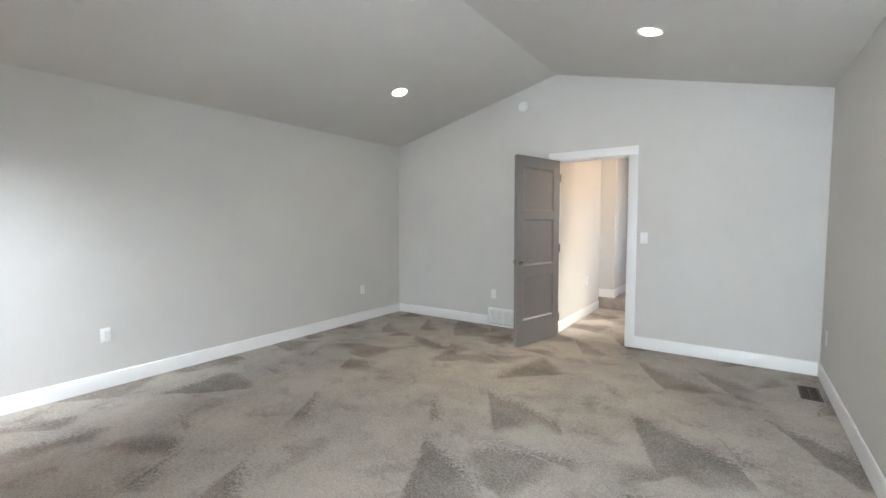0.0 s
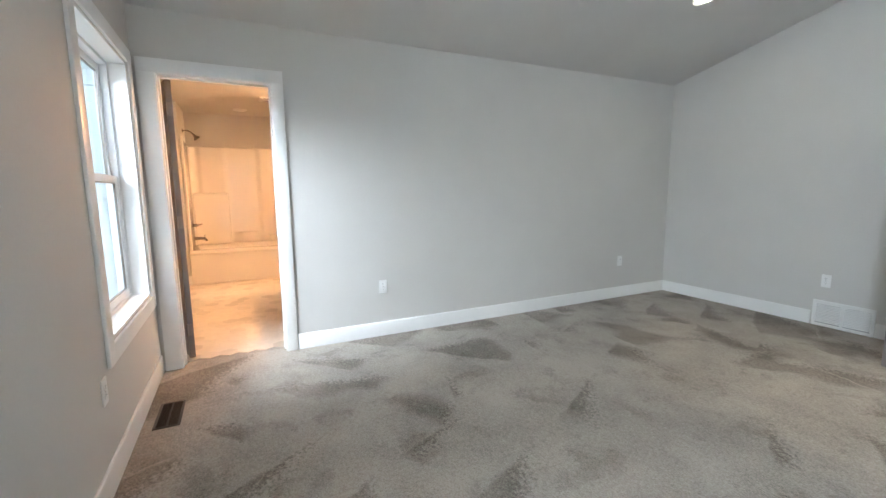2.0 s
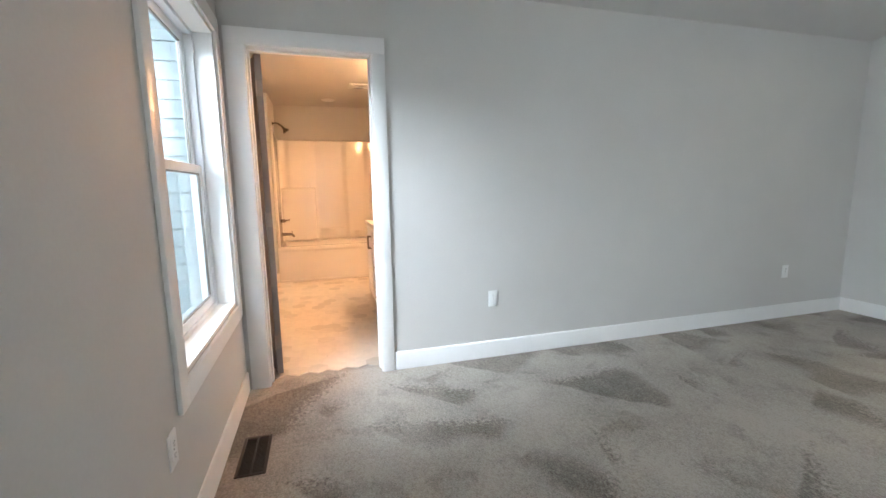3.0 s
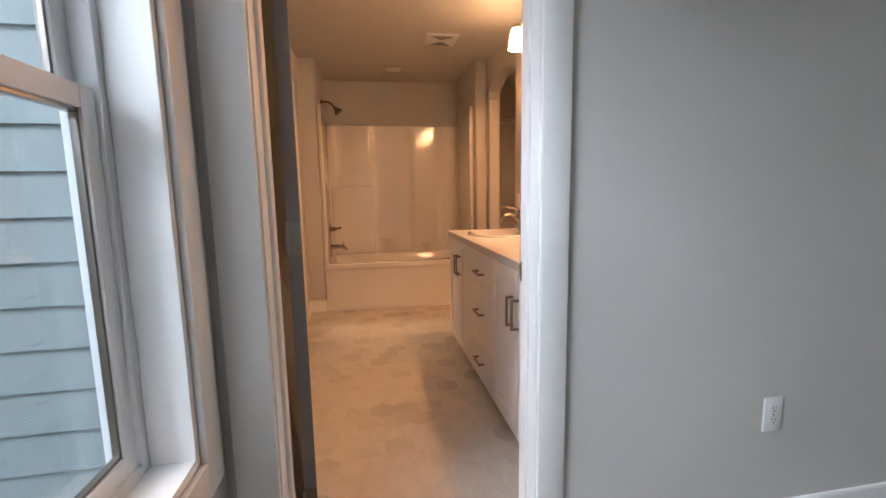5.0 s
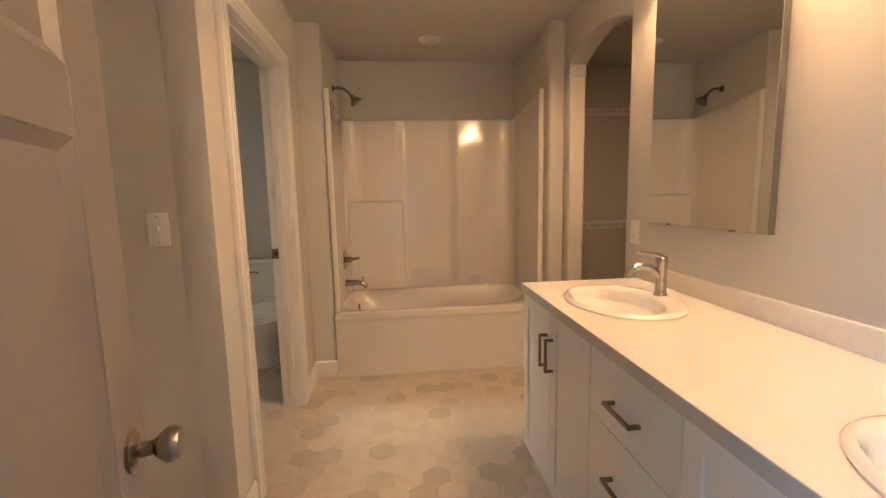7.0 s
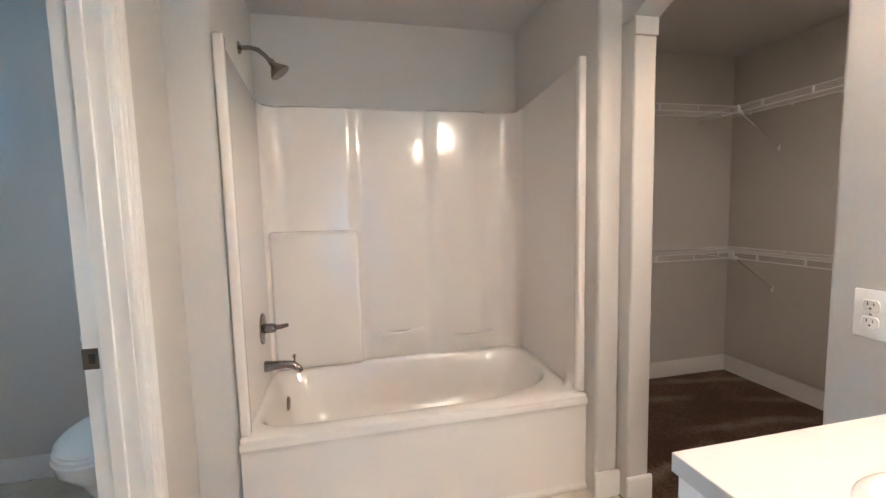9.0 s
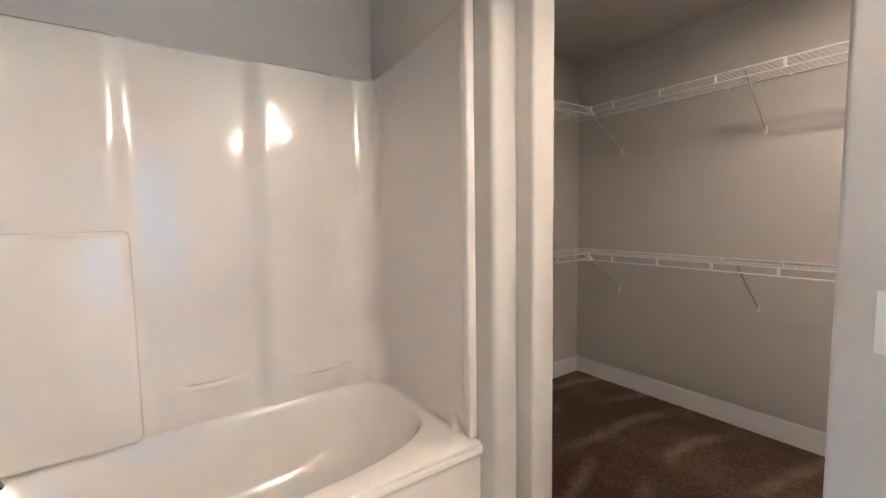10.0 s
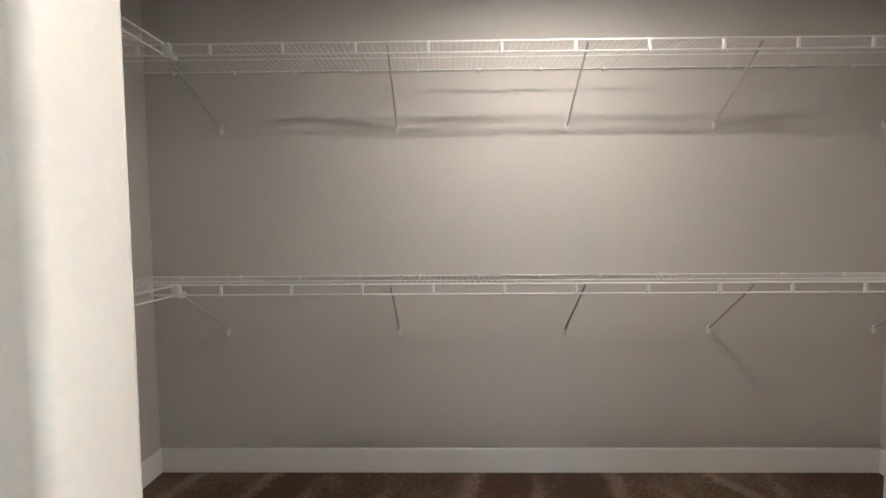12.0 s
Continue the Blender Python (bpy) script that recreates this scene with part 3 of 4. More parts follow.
window("window_1", *WIN_1, *WIN_Z, SY, SY - 0.165, 1.345)
# unseen second window, added as the mirror of the first to let in light
window("added_window", *WIN_2, *WIN_Z, SY, SY - 0.165, 1.345)
window("window_3", WC_WIN[0], WC_WIN[1], WC_WIN[2], WC_WIN[3], -1.9, -2.065)
casing("trim_casing", "x", SY, 1, *WIN_1, WIN_Z[1], WIN_Z[0], sill=True, reach=(-4.13, None))
casing("trim_casing", "x", SY, 1, *WIN_2, WIN_Z[1], WIN_Z[0], sill=True)
casing("trim_casing", "x", -1.9, 1, WC_WIN[0], WC_WIN[1], WC_WIN[3], WC_WIN[2], sill=True)

# ---- doors ----
def door_leaf(name, label, width, m, lever):
    """A painted three-panel leaf; local x from the hinge, y across the thickness, z up."""
    t = thing(name, label, "door", m, "", "structure")
    H, T, S = 2.03, 0.038, 0.115
    for n, b in (("stile", (0, S, 0, T, 0, H)), ("stile", (width - S, width, 0, T, 0, H)), ("rail", (S, width - S, 0, T, H - 0.12, H)),
                 ("rail", (S, width - S, 0, T, 1.362, 1.452)), ("rail", (S, width - S, 0, T, 0.757, 0.862)), ("rail", (S, width - S, 0, T, 0, 0.27))):
        Mesh().box(*b).ob(n, DOOR, t, "", 0.0012, 1)
    for z0, z1 in ((0.27, 0.757), (0.862, 1.362), (1.452, H - 0.12)):
        pm = Mesh()
        for y_face, y_deep in ((0.002, 0.013), (T - 0.002, T - 0.013)):
            rings = []
            for inset, y in ((0.018, y_deep), (0.0, y_face), (0.0, T / 2)):
                a0, a1, b0, b1 = S + inset, width - S - inset, z0 + inset, z1 - inset
                rings.append([(a0, y, b0), (a1, y, b0), (a1, y, b1), (a0, y, b1)])
            pm.loft(rings)
        pm.ob("panel", DOOR, t)
    for side in (-1, 1):
        y = 0 if side < 0 else T
        hx = width - 0.062
        k = Mesh().lathe([(0.0, 0.0), (0.031, 0.0), (0.033, 0.006), (0.026, 0.012), (0.012, 0.014)], 24, (0, 0, 0), "y")
        k.v = [(v[0] + hx, y + side * v[1], v[2] + 0.905) for v in k.v]
        rose = k.ob("rose", NICKEL, t, "brushed nickel rose", smooth=True)
        if lever:
            h = Mesh().tube([(hx, y + side * 0.012, 0.905), (hx, y + side * 0.05, 0.905)], 0.011, 12).tube([(hx + 0.012, y + side * 0.048, 0.905), (hx - 0.03, y + side * 0.05, 0.908), (hx - 0.075, y + side * 0.05, 0.909), (hx - 0.115, y + side * 0.047, 0.903)], 0.009, 10, [0.011, 0.010, 0.009, 0.007])
            h.ob("lever", NICKEL, t, "brushed nickel lever handle", smooth=True)
        else:
            h = Mesh().lathe([(0.0, 0.010), (0.012, 0.010), (0.011, 0.030), (0.020, 0.038), (0.027, 0.048), (0.0275, 0.058), (0.022, 0.066), (0.0, 0.068)], 24, (0, 0, 0), "y")
            h.v = [(v[0] + hx, y + side * v[1], v[2] + 0.905) for v in h.v]
            h.ob("knob", NICKEL, t, "brushed nickel round knob", smooth=True)
    Mesh().box(width - 0.001, width + 0.0015, 0.005, T - 0.005, 0.875, 0.935).ob("latch_plate", NICKEL, t, "", 0.0005, 1)
    for z in (0.22, 1.03, 1.83):
        hg = Mesh().box(-0.003, 0.001, 0.002, T - 0.001, z - 0.045, z + 0.045)
        for q in (-0.033, 0.0, 0.033):
            hg.lathe([(0.0045, 0.0), (0.0035, 0.002), (0.0, 0.002)], 8, (-0.003, 0.018 + (0.006 if q else -0.006), z + q), "x")
            hg.v[-24:] = [(-0.003 - (v[0] + 0.003), v[1], v[2]) for v in hg.v[-24:]]
        hinge = hg.ob("hinge", STEEL, t, "satin steel butt hinge", 0.0004, 1)
        Mesh().lathe([(0.0065, -0.046), (0.0065, 0.046)], 10, (-0.006, T + 0.003, z)).ob("knuckle", STEEL, hinge, "", smooth=True)
    return t


def along(x0, y0, x1, y1, z):
    return pose(x0, y0, z, 0, 0, math.degrees(math.atan2(y1 - y0, x1 - x0)))


door_leaf("door_1", "grey three-panel door standing open into the bedroom", 0.765, along(-1.735, 4.845, -1.921, 4.103, 0.015), True)
door_leaf("door_2", "grey three-panel door standing open into the bathroom", 0.78, along(BX - 0.02, -0.222, -5.10, -0.430, 0.016), False)

for z in (0.232, 1.042, 1.842):
    p = Mesh().box(BX + 0.003, BX + 0.037, BATH_DOOR[0] - 0.001, BATH_DOOR[0] + 0.002, z - 0.048, z + 0.048).ob("hinge_plate", STEEL, frame_1, "satin steel hinge plate", 0.0008, 1)
    for q in (-0.033, 0.0, 0.033):
        Mesh().lathe([(0.0045, 0.0), (0.0035, 0.0015), (0.0, 0.0015)], 8, (BX + 0.02 + (0.006 if q else -0.006), BATH_DOOR[0] + 0.002, z + q), "y").ob("screw", SOCKET, p)

# ---- wall plates, vents and ceiling fittings ----
def on_wall(x, y, z, facing):
    """A pose whose local -y looks away from the wall: facing is the way that the plate looks, in degrees (0 = east)."""
    return pose(x, y, z, 0, 0, facing + 90)


def plate(mesh, w=0.07, h=0.115):
    return mesh.box(-w / 2, w / 2, -0.006, 0, -h / 2, h / 2)


def outlet(m, where):
    t = thing("wall_outlet", "white duplex outlet on the " + where, "outlet", m, "outlets")
    plate(Mesh()).ob("cover_plate", PLASTIC, t, "", 0.002, 2)
    for dz in (-0.02, 0.02):
        r = Mesh().prism([(-0.013, -0.014), (0.013, -0.014), (0.017, -0.007), (0.017, 0.007), (0.013, 0.014), (-0.013, 0.014), (-0.017, 0.007), (-0.017, -0.007)], "y", -0.0085, -0.005)
        r.v = [(x, y, z + dz) for x, y, z in r.v]
        rec = r.ob("receptacle", PLASTIC, t, "", 0.0008, 1)
        for x, h in ((-0.006, 0.008), (0.006, 0.0065)):
            Mesh().box(x - 0.001, x + 0.001, -0.009, -0.008, dz + 0.001, dz + 0.001 + h).ob("slot", SLOT, rec)
        Mesh().lathe([(0.0025, -0.009), (0.0025, -0.008)], 8, (0, 0, dz - 0.006), "y").ob("slot", SLOT, rec)
    Mesh().lathe([(0.003, -0.0075), (0.003, -0.005)], 8, (0, 0, 0), "y").ob("screw", STEEL, t)
    return t


def switch(m, where, rocker=True):
    t = thing("light_switch", "white light switch on the " + where, "switch", m)
    plate(Mesh()).ob("cover_plate", PLASTIC, t, "", 0.002, 2)
    if rocker:
        Mesh().box(-0.017, 0.017, -0.009, -0.005, -0.034, 0.034).ob("rocker", PLASTIC, t, "", 0.002, 2)
    else:
        Mesh().box(-0.005, 0.005, -0.017, -0.005, -0.004, 0.012).ob("toggle", PLASTIC, t, "", 0.002, 2)
    for dz in (-0.045, 0.045):
        Mesh().lathe([(0.003, -0.007), (0.003, -0.005)], 8, (0, 0, dz), "y").ob("screw", STEEL, t)
    return t


outlet(on_wall(WX, 4.095, 0.43, 0), "greige bedroom wall")
outlet(on_wall(WX, 1.232, 0.437, 0), "greige bedroom wall")
outlet(on_wall(-2.87, SY, 0.43, 90), "greige wall under the window")
outlet(on_wall(-2.57, NY, 0.415, 270), "greige wall above the return grille")
outlet(on_wall(EX, 4.60, 0.395, 180), "greige east wall")
outlet(on_wall(HX, 6.15, 0.50, 0), "hall wall")
outlet(on_wall(-6.36, BATH_N, 1.095, 270), "wall above the vanity top")
switch(on_wall(-0.80, NY, 1.175, 270), "wall beside the bedroom door")
switch(on_wall(-5.951, -0.835, 1.20, 0), "alcove wall", False)


def floor_register(m):
    t = thing("floor_register", "brown metal floor register set in the carpet", "floor vent", m, "floor registers")
    Mesh().box(-0.155, 0.155, -0.065, -0.05, 0, 0.006).box(-0.155, 0.155, 0.05, 0.065, 0, 0.006).box(-0.155, -0.14, -0.05, 0.05, 0, 0.006).box(0.14, 0.155, -0.05, 0.05, 0, 0.006).ob("frame", VENT, t, "", 0.002, 1)
    Mesh().box(-0.141, 0.141, -0.051, 0.051, -0.002, 0.0015).ob("tray", SLOT, t)
    for i in range(27):
        x = -0.13 + i * 0.01
        Mesh().box(x - 0.0016, x + 0.0016, -0.05, 0.05, 0.0015, 0.005).ob("slat", VENT, t)
    Mesh().box(-0.141, 0.141, -0.004, 0.004, 0.0015, 0.0055).ob("slat", VENT, t)
    return t


reg = floor_register(pose(-3.455, -0.287, 0.001))
copy_thing(reg, pose(0.507, 4.325, 0.001, 0, 0, 90))

t = thing("return_grille", "white return air grille standing on the carpet against the wall", "air grille", on_wall(-2.43, NY, 0.0, 270))
gw, gh = 0.43, 0.235
Mesh().box(-gw / 2, gw / 2, -0.014, -0.002, 0.0, 0.026).box(-gw / 2, gw / 2, -0.014, -0.002, gh - 0.026, gh).box(-gw / 2, -gw / 2 + 0.026, -0.014, -0.002, 0.026, gh - 0.026).box(gw / 2 - 0.026, gw / 2, -0.014, -0.002, 0.026, gh - 0.026).box(-0.012, 0.012, -0.012, -0.002, 0.026, gh - 0.026).ob("frame", PLASTIC, t, "", 0.003, 2)
Mesh().box(-gw / 2 + 0.02, gw / 2 - 0.02, -0.003, 0, 0.02, gh - 0.02).ob("backing", surface("grille_shadow", (0.28, 0.28, 0.28), 0.8, blotch=0.05), t)
for i in range(13):
    z = 0.035 + i * 0.0138
    for x0, x1 in ((-gw / 2 + 0.026, -0.012), (0.012, gw / 2 - 0.026)):
        Mesh().prism([(-0.010, z), (-0.009, z - 0.001), (-0.003, z + 0.008), (-0.004, z + 0.009)], "x", x0, x1).ob("slat", PLASTIC, t)

slope = math.degrees(math.atan2(RIDGE_Z - EAVE, RIDGE_X - WX))


def downlight(m, group="recessed lights"):
    t = thing("recessed_light", "round recessed light, lit warm white, in the sloped ceiling", "ceiling light", m, group)
    Mesh().lathe([(0.068, 0.0), (0.085, -0.003), (0.09, -0.006), (0.09, 0.004), (0.068, 0.004)], 40, caps=False).ob("trim_ring", PLASTIC, t, smooth=True)
    Mesh().lathe([(0.0, -0.001), (0.069, -0.001), (0.069, 0.003), (0.0, 0.003)], 40, caps=False).ob("lens", DISC, t, "lit lens")
    return t


for x, s in ((-3.005, 1), (-0.572, -1)):
    z = RIDGE_Z - abs(x - RIDGE_X) * (RIDGE_Z - EAVE) / (RIDGE_X - WX) - 0.004
    downlight(pose(x, 3.553, z, 0, -slope * s, 0))
    lamp("recessed_lamp", "SPOT", pose(x, 3.553, z - 0.02, 0, -slope * s, 0), 13, (1.0, 0.78, 0.55), 0.06)

t = thing("smoke_detector", "white round smoke detector on the gable wall", "smoke detector", on_wall(-2.17, NY, 2.735, 270))
Mesh().lathe([(0.062, 0.0), (0.062, -0.012), (0.055, -0.03), (0.04, -0.036), (0.0, -0.036)], 32, axis="y").ob("base", PLASTIC, t, smooth=True)
Mesh().lathe([(0.022, -0.036), (0.020, -0.040), (0.0, -0.040)], 20, axis="y").ob("cover", PLASTIC, t, smooth=True)

FAN_SLOT = surface("fan_slot", (0.22, 0.21, 0.20), 0.7, blotch=0.05)
t = thing("exhaust_fan", "white square exhaust fan grille on the bathroom ceiling", "exhaust fan", pose(-6.79, 0.62, FLAT))
Mesh().box(-0.135, 0.135, -0.135, 0.135, -0.006, 0).box(-0.12, 0.12, -0.12, 0.12, -0.014, -0.005).ob("cover", PLASTIC, t, "", 0.003, 2)
for k in range(4):
    a = k * math.pi / 2
    for i in range(9):
        w = 0.022 + i * 0.0095
        r = 0.030 + i * 0.0095
        s = Mesh().box(-w, w, r - 0.002, r + 0.002, -0.0155, -0.0135)
        if k % 2:
            s.v = [(x * math.cos(a) - y * math.sin(a), x * math.sin(a) + y * math.cos(a), z) for x, y, z in s.v]
            s.ob("slot", FAN_SLOT, t)
t = thing("ceiling_disc", "white round shower light trim on the ceiling, unlit", "ceiling light", pose(-7.68, 0.267, FLAT))
Mesh().lathe([(0.09, 0.0), (0.09, -0.006), (0.078, -0.014), (0.0, -0.016)], 36).ob("lens", PLASTIC, t, smooth=True)

# ---- vanity ----
VX0, VX1, VY0, TOP = -6.311, BX - 0.002, 0.566, 0.877
CF = 0.580


def pull(parent, x, z, vertical, y=CF, length=0.125):
    a = length / 2
    m = Mesh()
    for s in (-a, a):
        c = (x, z + s) if vertical else (x + s, z)
        m.box(c[0] - 0.0055, c[0] + 0.0055, y - 0.034, y - 0.001, c[1] - 0.0055, c[1] + 0.0055)
    if vertical:
        m.box(x - 0.0058, x + 0.0058, y - 0.037, y - 0.027, z - a - 0.0055, z + a + 0.0055)
    else:
        m.box(x - a - 0.0055, x + a + 0.0055, y - 0.037, y - 0.027, z - 0.0058, z + 0.0058)
    return m.ob("handle", BRONZE, parent, "brushed bronze square bar pull", 0.0012, 1)


def shaker(parent, name, x0, x1, z0, z1, y=CF, rail=0.058, flat=False):
    """A front standing 18 mm off the carcass: shaker frame and panel, or a flat drawer slab."""
    g = 0.0017
    x0, x1, z0, z1 = x0 + g, x1 - g, z0 + g, z1 - g
    if flat:
        return Mesh().box(x0, x1, y - 0.0, y + 0.018, z0, z1).ob(name, CABINET, parent, "", 0.002, 2)
    d = Mesh().box(x0, x0 + rail, y, y + 0.018, z0, z1).box(x1 - rail, x1, y, y + 0.018, z0, z1).box(x0 + rail, x1 - rail, y, y + 0.018, z1 - rail, z1).box(x0 + rail, x1 - rail, y, y + 0.018, z0, z0 + rail).ob(name, CABINET, parent, "", 0.0015, 1)
    Mesh().box(x0 + rail - 0.003, x1 - rail + 0.003, y + 0.008, y + 0.016, z0 + rail - 0.003, z1 - rail + 0.003).ob("panel", CABINET, d, "", 0.001, 1)
    return d


def carcass(name, label, x0, x1, group):
    t = thing(name, label, "cabinet", None, group)
    Mesh().box(x0 + 0.0005, x1 - 0.0005, CF + 0.019, BATH_N - 0.004, 0.09, TOP - 0.041).ob("body", CABINET, t)
    Mesh().box(x0 + 0.0005, x1 - 0.0005, CF + 0.085, BATH_N - 0.004, 0.001, 0.09).ob("toe_kick", CABINET, t)
    return t


XA0, XA1, XB0, XB1, XC1 = -6.312, -5.600, -5.600, -5.165, -4.435
ZB, ZT = 0.066, TOP - 0.040
a = carcass("vanity_cabinet", "white shaker vanity cabinet with two doors under the sink", XA0, XA1, "vanity cabinets")
c = (XA0 + XA1) / 2
for x0, x1, hx in ((XA0, c, c - 0.033), (c, XA1, c + 0.033)):
    d = shaker(a, "door", x0, x1, ZB, ZT)
    pull(d, hx, 0.665, True)
a = carcass("drawer_cabinet", "white vanity cabinet with three drawers", XB0, XB1, "vanity cabinets")
for z0, z1 in ((0.617, ZT), (0.315, 0.617), (ZB, 0.315)):
    d = shaker(a, "drawer", XB0, XB1, z0, z1, flat=True)
    pull(d, (XB0 + XB1) / 2, z0 + (0.098 if z0 > 0.6 else 0.17 if z0 > 0.3 else 0.13), False)
a = carcass("vanity_cabinet", "white shaker vanity cabinet with two doors under the sink", XB1, VX1, "vanity cabinets")
c = (XB1 + XC1) / 2
for x0, x1, hx in ((XB1, c, c - 0.033), (c, XC1, c + 0.033)):
    d = shaker(a, "door", x0, x1, ZB, ZT)
    pull(d, hx, 0.645, True)
Mesh().box(XC1 + 0.002, VX1, CF + 0.004, CF + 0.018, ZB, ZT).ob("filler", CABINET, a, "", 0.001, 1)

SINKS = (-5.895, -4.765)
t = thing("countertop", "white laminate vanity top with a low backsplash", "countertop")
N = 48
for k, (x0, x1) in enumerate(((VX0, -5.35), (-5.35, VX1))):
    cx, cy, rx, ry = SINKS[k], 0.835, 0.235, 0.185
    rings = []
    for z in (TOP, TOP - 0.038):
        ring, rect = [], []
        for j in range(N):
            q = 2 * math.pi * (j + 0.5) / N
            ring.append((cx + rx * math.cos(q), cy + ry * math.sin(q), z))
            dx, dy = math.cos(q), math.sin(q)
            s = min((x1 - cx) / dx if dx > 1e-9 else (x0 - cx) / dx if dx < -1e-9 else 9, (BATH_N - 0.003 - cy) / dy if dy > 1e-9 else (VY0 - cy) / dy if dy < -1e-9 else 9)
            rect.append([cx + dx * s, cy + dy * s, z])
        for cxn, cyn in ((x0, VY0), (x1, VY0), (x0, BATH_N - 0.003), (x1, BATH_N - 0.003)):
            j = min(range(N), key=lambda i: (rect[i][0] - cxn) ** 2 + (rect[i][1] - cyn) ** 2)
            rect[j][0], rect[j][1] = cxn, cyn
        rings += [ring, rect] if z == TOP else [rect, ring]
    Mesh().loft(rings, closed=True).ob("slab", LAMINATE, t)
Mesh().box(VX0, VX1, VY0 - 0.0015, VY0 - 0.0003, TOP - 0.038, TOP - 0.0012).box(VX0 - 0.0015, VX0 - 0.0003, VY0, BATH_N - 0.003, TOP - 0.038, TOP - 0.0012).ob("edge_band", surface("grey_edge_band", (0.56, 0.55, 0.54), 0.4, blotch=0.03), t, "pale grey edge band")
Mesh().box(VX0, VX1, BATH_N - 0.020, BATH_N - 0.001, TOP + 0.001, 0.953).ob("backsplash", LAMINATE, t, "", 0.002, 2)


def sink(x, y):
    t = thing("sink", "white oval drop-in porcelain sink in the vanity top", "sink", pose(x, y, TOP), "vanity sinks")
    rings = []
    for r, z, ry in ((0.258, 0.0005, 0.205), (0.260, 0.006, 0.207), (0.254, 0.013, 0.201), (0.240, 0.016, 0.188), (0.224, 0.013, 0.158), (0.214, 0.002, 0.146), (0.205, -0.03, 0.136), (0.185, -0.08, 0.120), (0.14, -0.118, 0.092), (0.07, -0.134, 0.05), (0.022, -0.137, 0.022)):
        off = -0.028 if ry < 0.17 else 0.0
        rings.append([(r * math.cos(2 * math.pi * j / 56), off + ry * math.sin(2 * math.pi * j / 56), z) for j in range(56)])
    Mesh().loft(rings, caps=False).ob("basin", PORCELAIN, t, smooth=True)
    Mesh().lathe([(0.0, -0.139), (0.024, -0.139), (0.024, -0.1355), (0.018, -0.134), (0.0, -0.1345)], 20, (0, -0.028, 0)).ob("drain", NICKEL, t, "nickel drain", smooth=True)
    return t


def faucet(x, y):
    t = thing("faucet", "brushed nickel single-lever faucet on the sink deck", "faucet", pose(x, y, TOP + 0.012), "vanity faucets")
    Mesh().lathe([(0.026, 0.0), (0.026, 0.005), (0.0225, 0.009), (0.020, 0.03), (0.0195, 0.10), (0.021, 0.125), (0.0225, 0.14), (0.021, 0.152), (0.012, 0.158), (0.0, 0.159)], 28).ob("body", SATIN, t, smooth=True)
    arc = [(0, 0.0, 0.06), (0, -0.018, 0.088), (0, -0.045, 0.112), (0, -0.075, 0.122), (0, -0.105, 0.118), (0, -0.13, 0.100), (0, -0.142, 0.078)]
    Mesh().tube(arc, 0.013, 16, [0.012, 0.0135, 0.014, 0.0135, 0.013, 0.0125, 0.0125]).ob("spout", SATIN, t, smooth=True)
    Mesh().tube([(0, -0.005, 0.155), (0, -0.035, 0.163), (0, -0.07, 0.169), (0, -0.098, 0.173)], 0.008, 10, [0.012, 0.009, 0.0075, 0.006]).ob("lever", SATIN, t, smooth=True)
    return t


for x in SINKS:
    sink(x, 0.838)
    faucet(x - 0.015, 1.005)


def wall_mirror(x0, x1, z0, z1):
    t = thing("mirror", "tall frameless mirror on the vanity wall", "mirror", pose((x0 + x1) / 2, BATH_N, z0), "vanity mirrors")
    w = (x1 - x0) / 2
    Mesh().box(-w, w, -0.022, -0.001, 0, z1 - z0).ob("backing", surface("mirror_edge", (0.16, 0.15, 0.14), 0.5, blotch=0.05), t)
    Mesh().box(-w + 0.001, w - 0.001, -0.0255, -0.0222, 0.001, z1 - z0 - 0.001).ob("glass", MIRROR, t, "silvered glass")
    for x in (-w * 0.55, w * 0.55):
        Mesh().box(x - 0.014, x + 0.014, -0.0285, -0.0258, -0.003, 0.006).ob("clip", STEEL, t, "small steel clip", 0.0008, 1)
    return t


wall_mirror(-6.212, -5.580, 1.152, 2.105)
wall_mirror(-5.055, -4.423, 1.142, 2.105)


def vanity_light(xc, watts):
    t = thing("vanity_light", "three-shade vanity light with glowing frosted glass above the mirror", "wall light", pose(xc, BATH_N, 2.30), "vanity lights")
    Mesh().box(-0.32, 0.32, -0.03, -0.001, -0.03, 0.03).ob("back_bar", SOCKET, t, "bronze back bar", 0.006, 2)
    for x in (-0.235, 0.0, 0.235):
        Mesh().tube([(x, -0.03, 0.0), (x, -0.09, 0.008), (x, -0.125, 0.012), (x, -0.125, -0.01)], 0.009, 10).ob("arm", SOCKET, t, "bronze arm", smooth=True)
        Mesh().lathe([(0.012, 0.02), (0.026, 0.015), (0.030, -0.01), (0.030, -0.02), (0.0, -0.02)], 20, (x, -0.125, 0)).ob("socket", SOCKET, t, "bronze socket cup", smooth=True)
        Mesh().lathe([(0.034, -0.012), (0.040, -0.016), (0.048, -0.06), (0.056, -0.11), (0.062, -0.145), (0.059, -0.145), (0.052, -0.108), (0.044, -0.058), (0.036, -0.02)], 28, (x, -0.125, 0), caps=False).ob("shade", SHADE, t, "glowing frosted glass shade", smooth=True)
        Mesh().lathe([(0.0, -0.03), (0.02, -0.035), (0.03, -0.06), (0.03, -0.085), (0.018, -0.108), (0.0, -0.113)], 16, (x, -0.125, 0)).ob("bulb", SHADE, t, "lit bulb", smooth=True)
        lamp("vanity_lamp", "SPOT", pose(xc + x, BATH_N - 0.145, 2.30 - 0.175), watts, WARM, 0.055, cone=180)
    return t


vanity_light(-5.83, 6.8)
vanity_light(-4.77, 1.3)

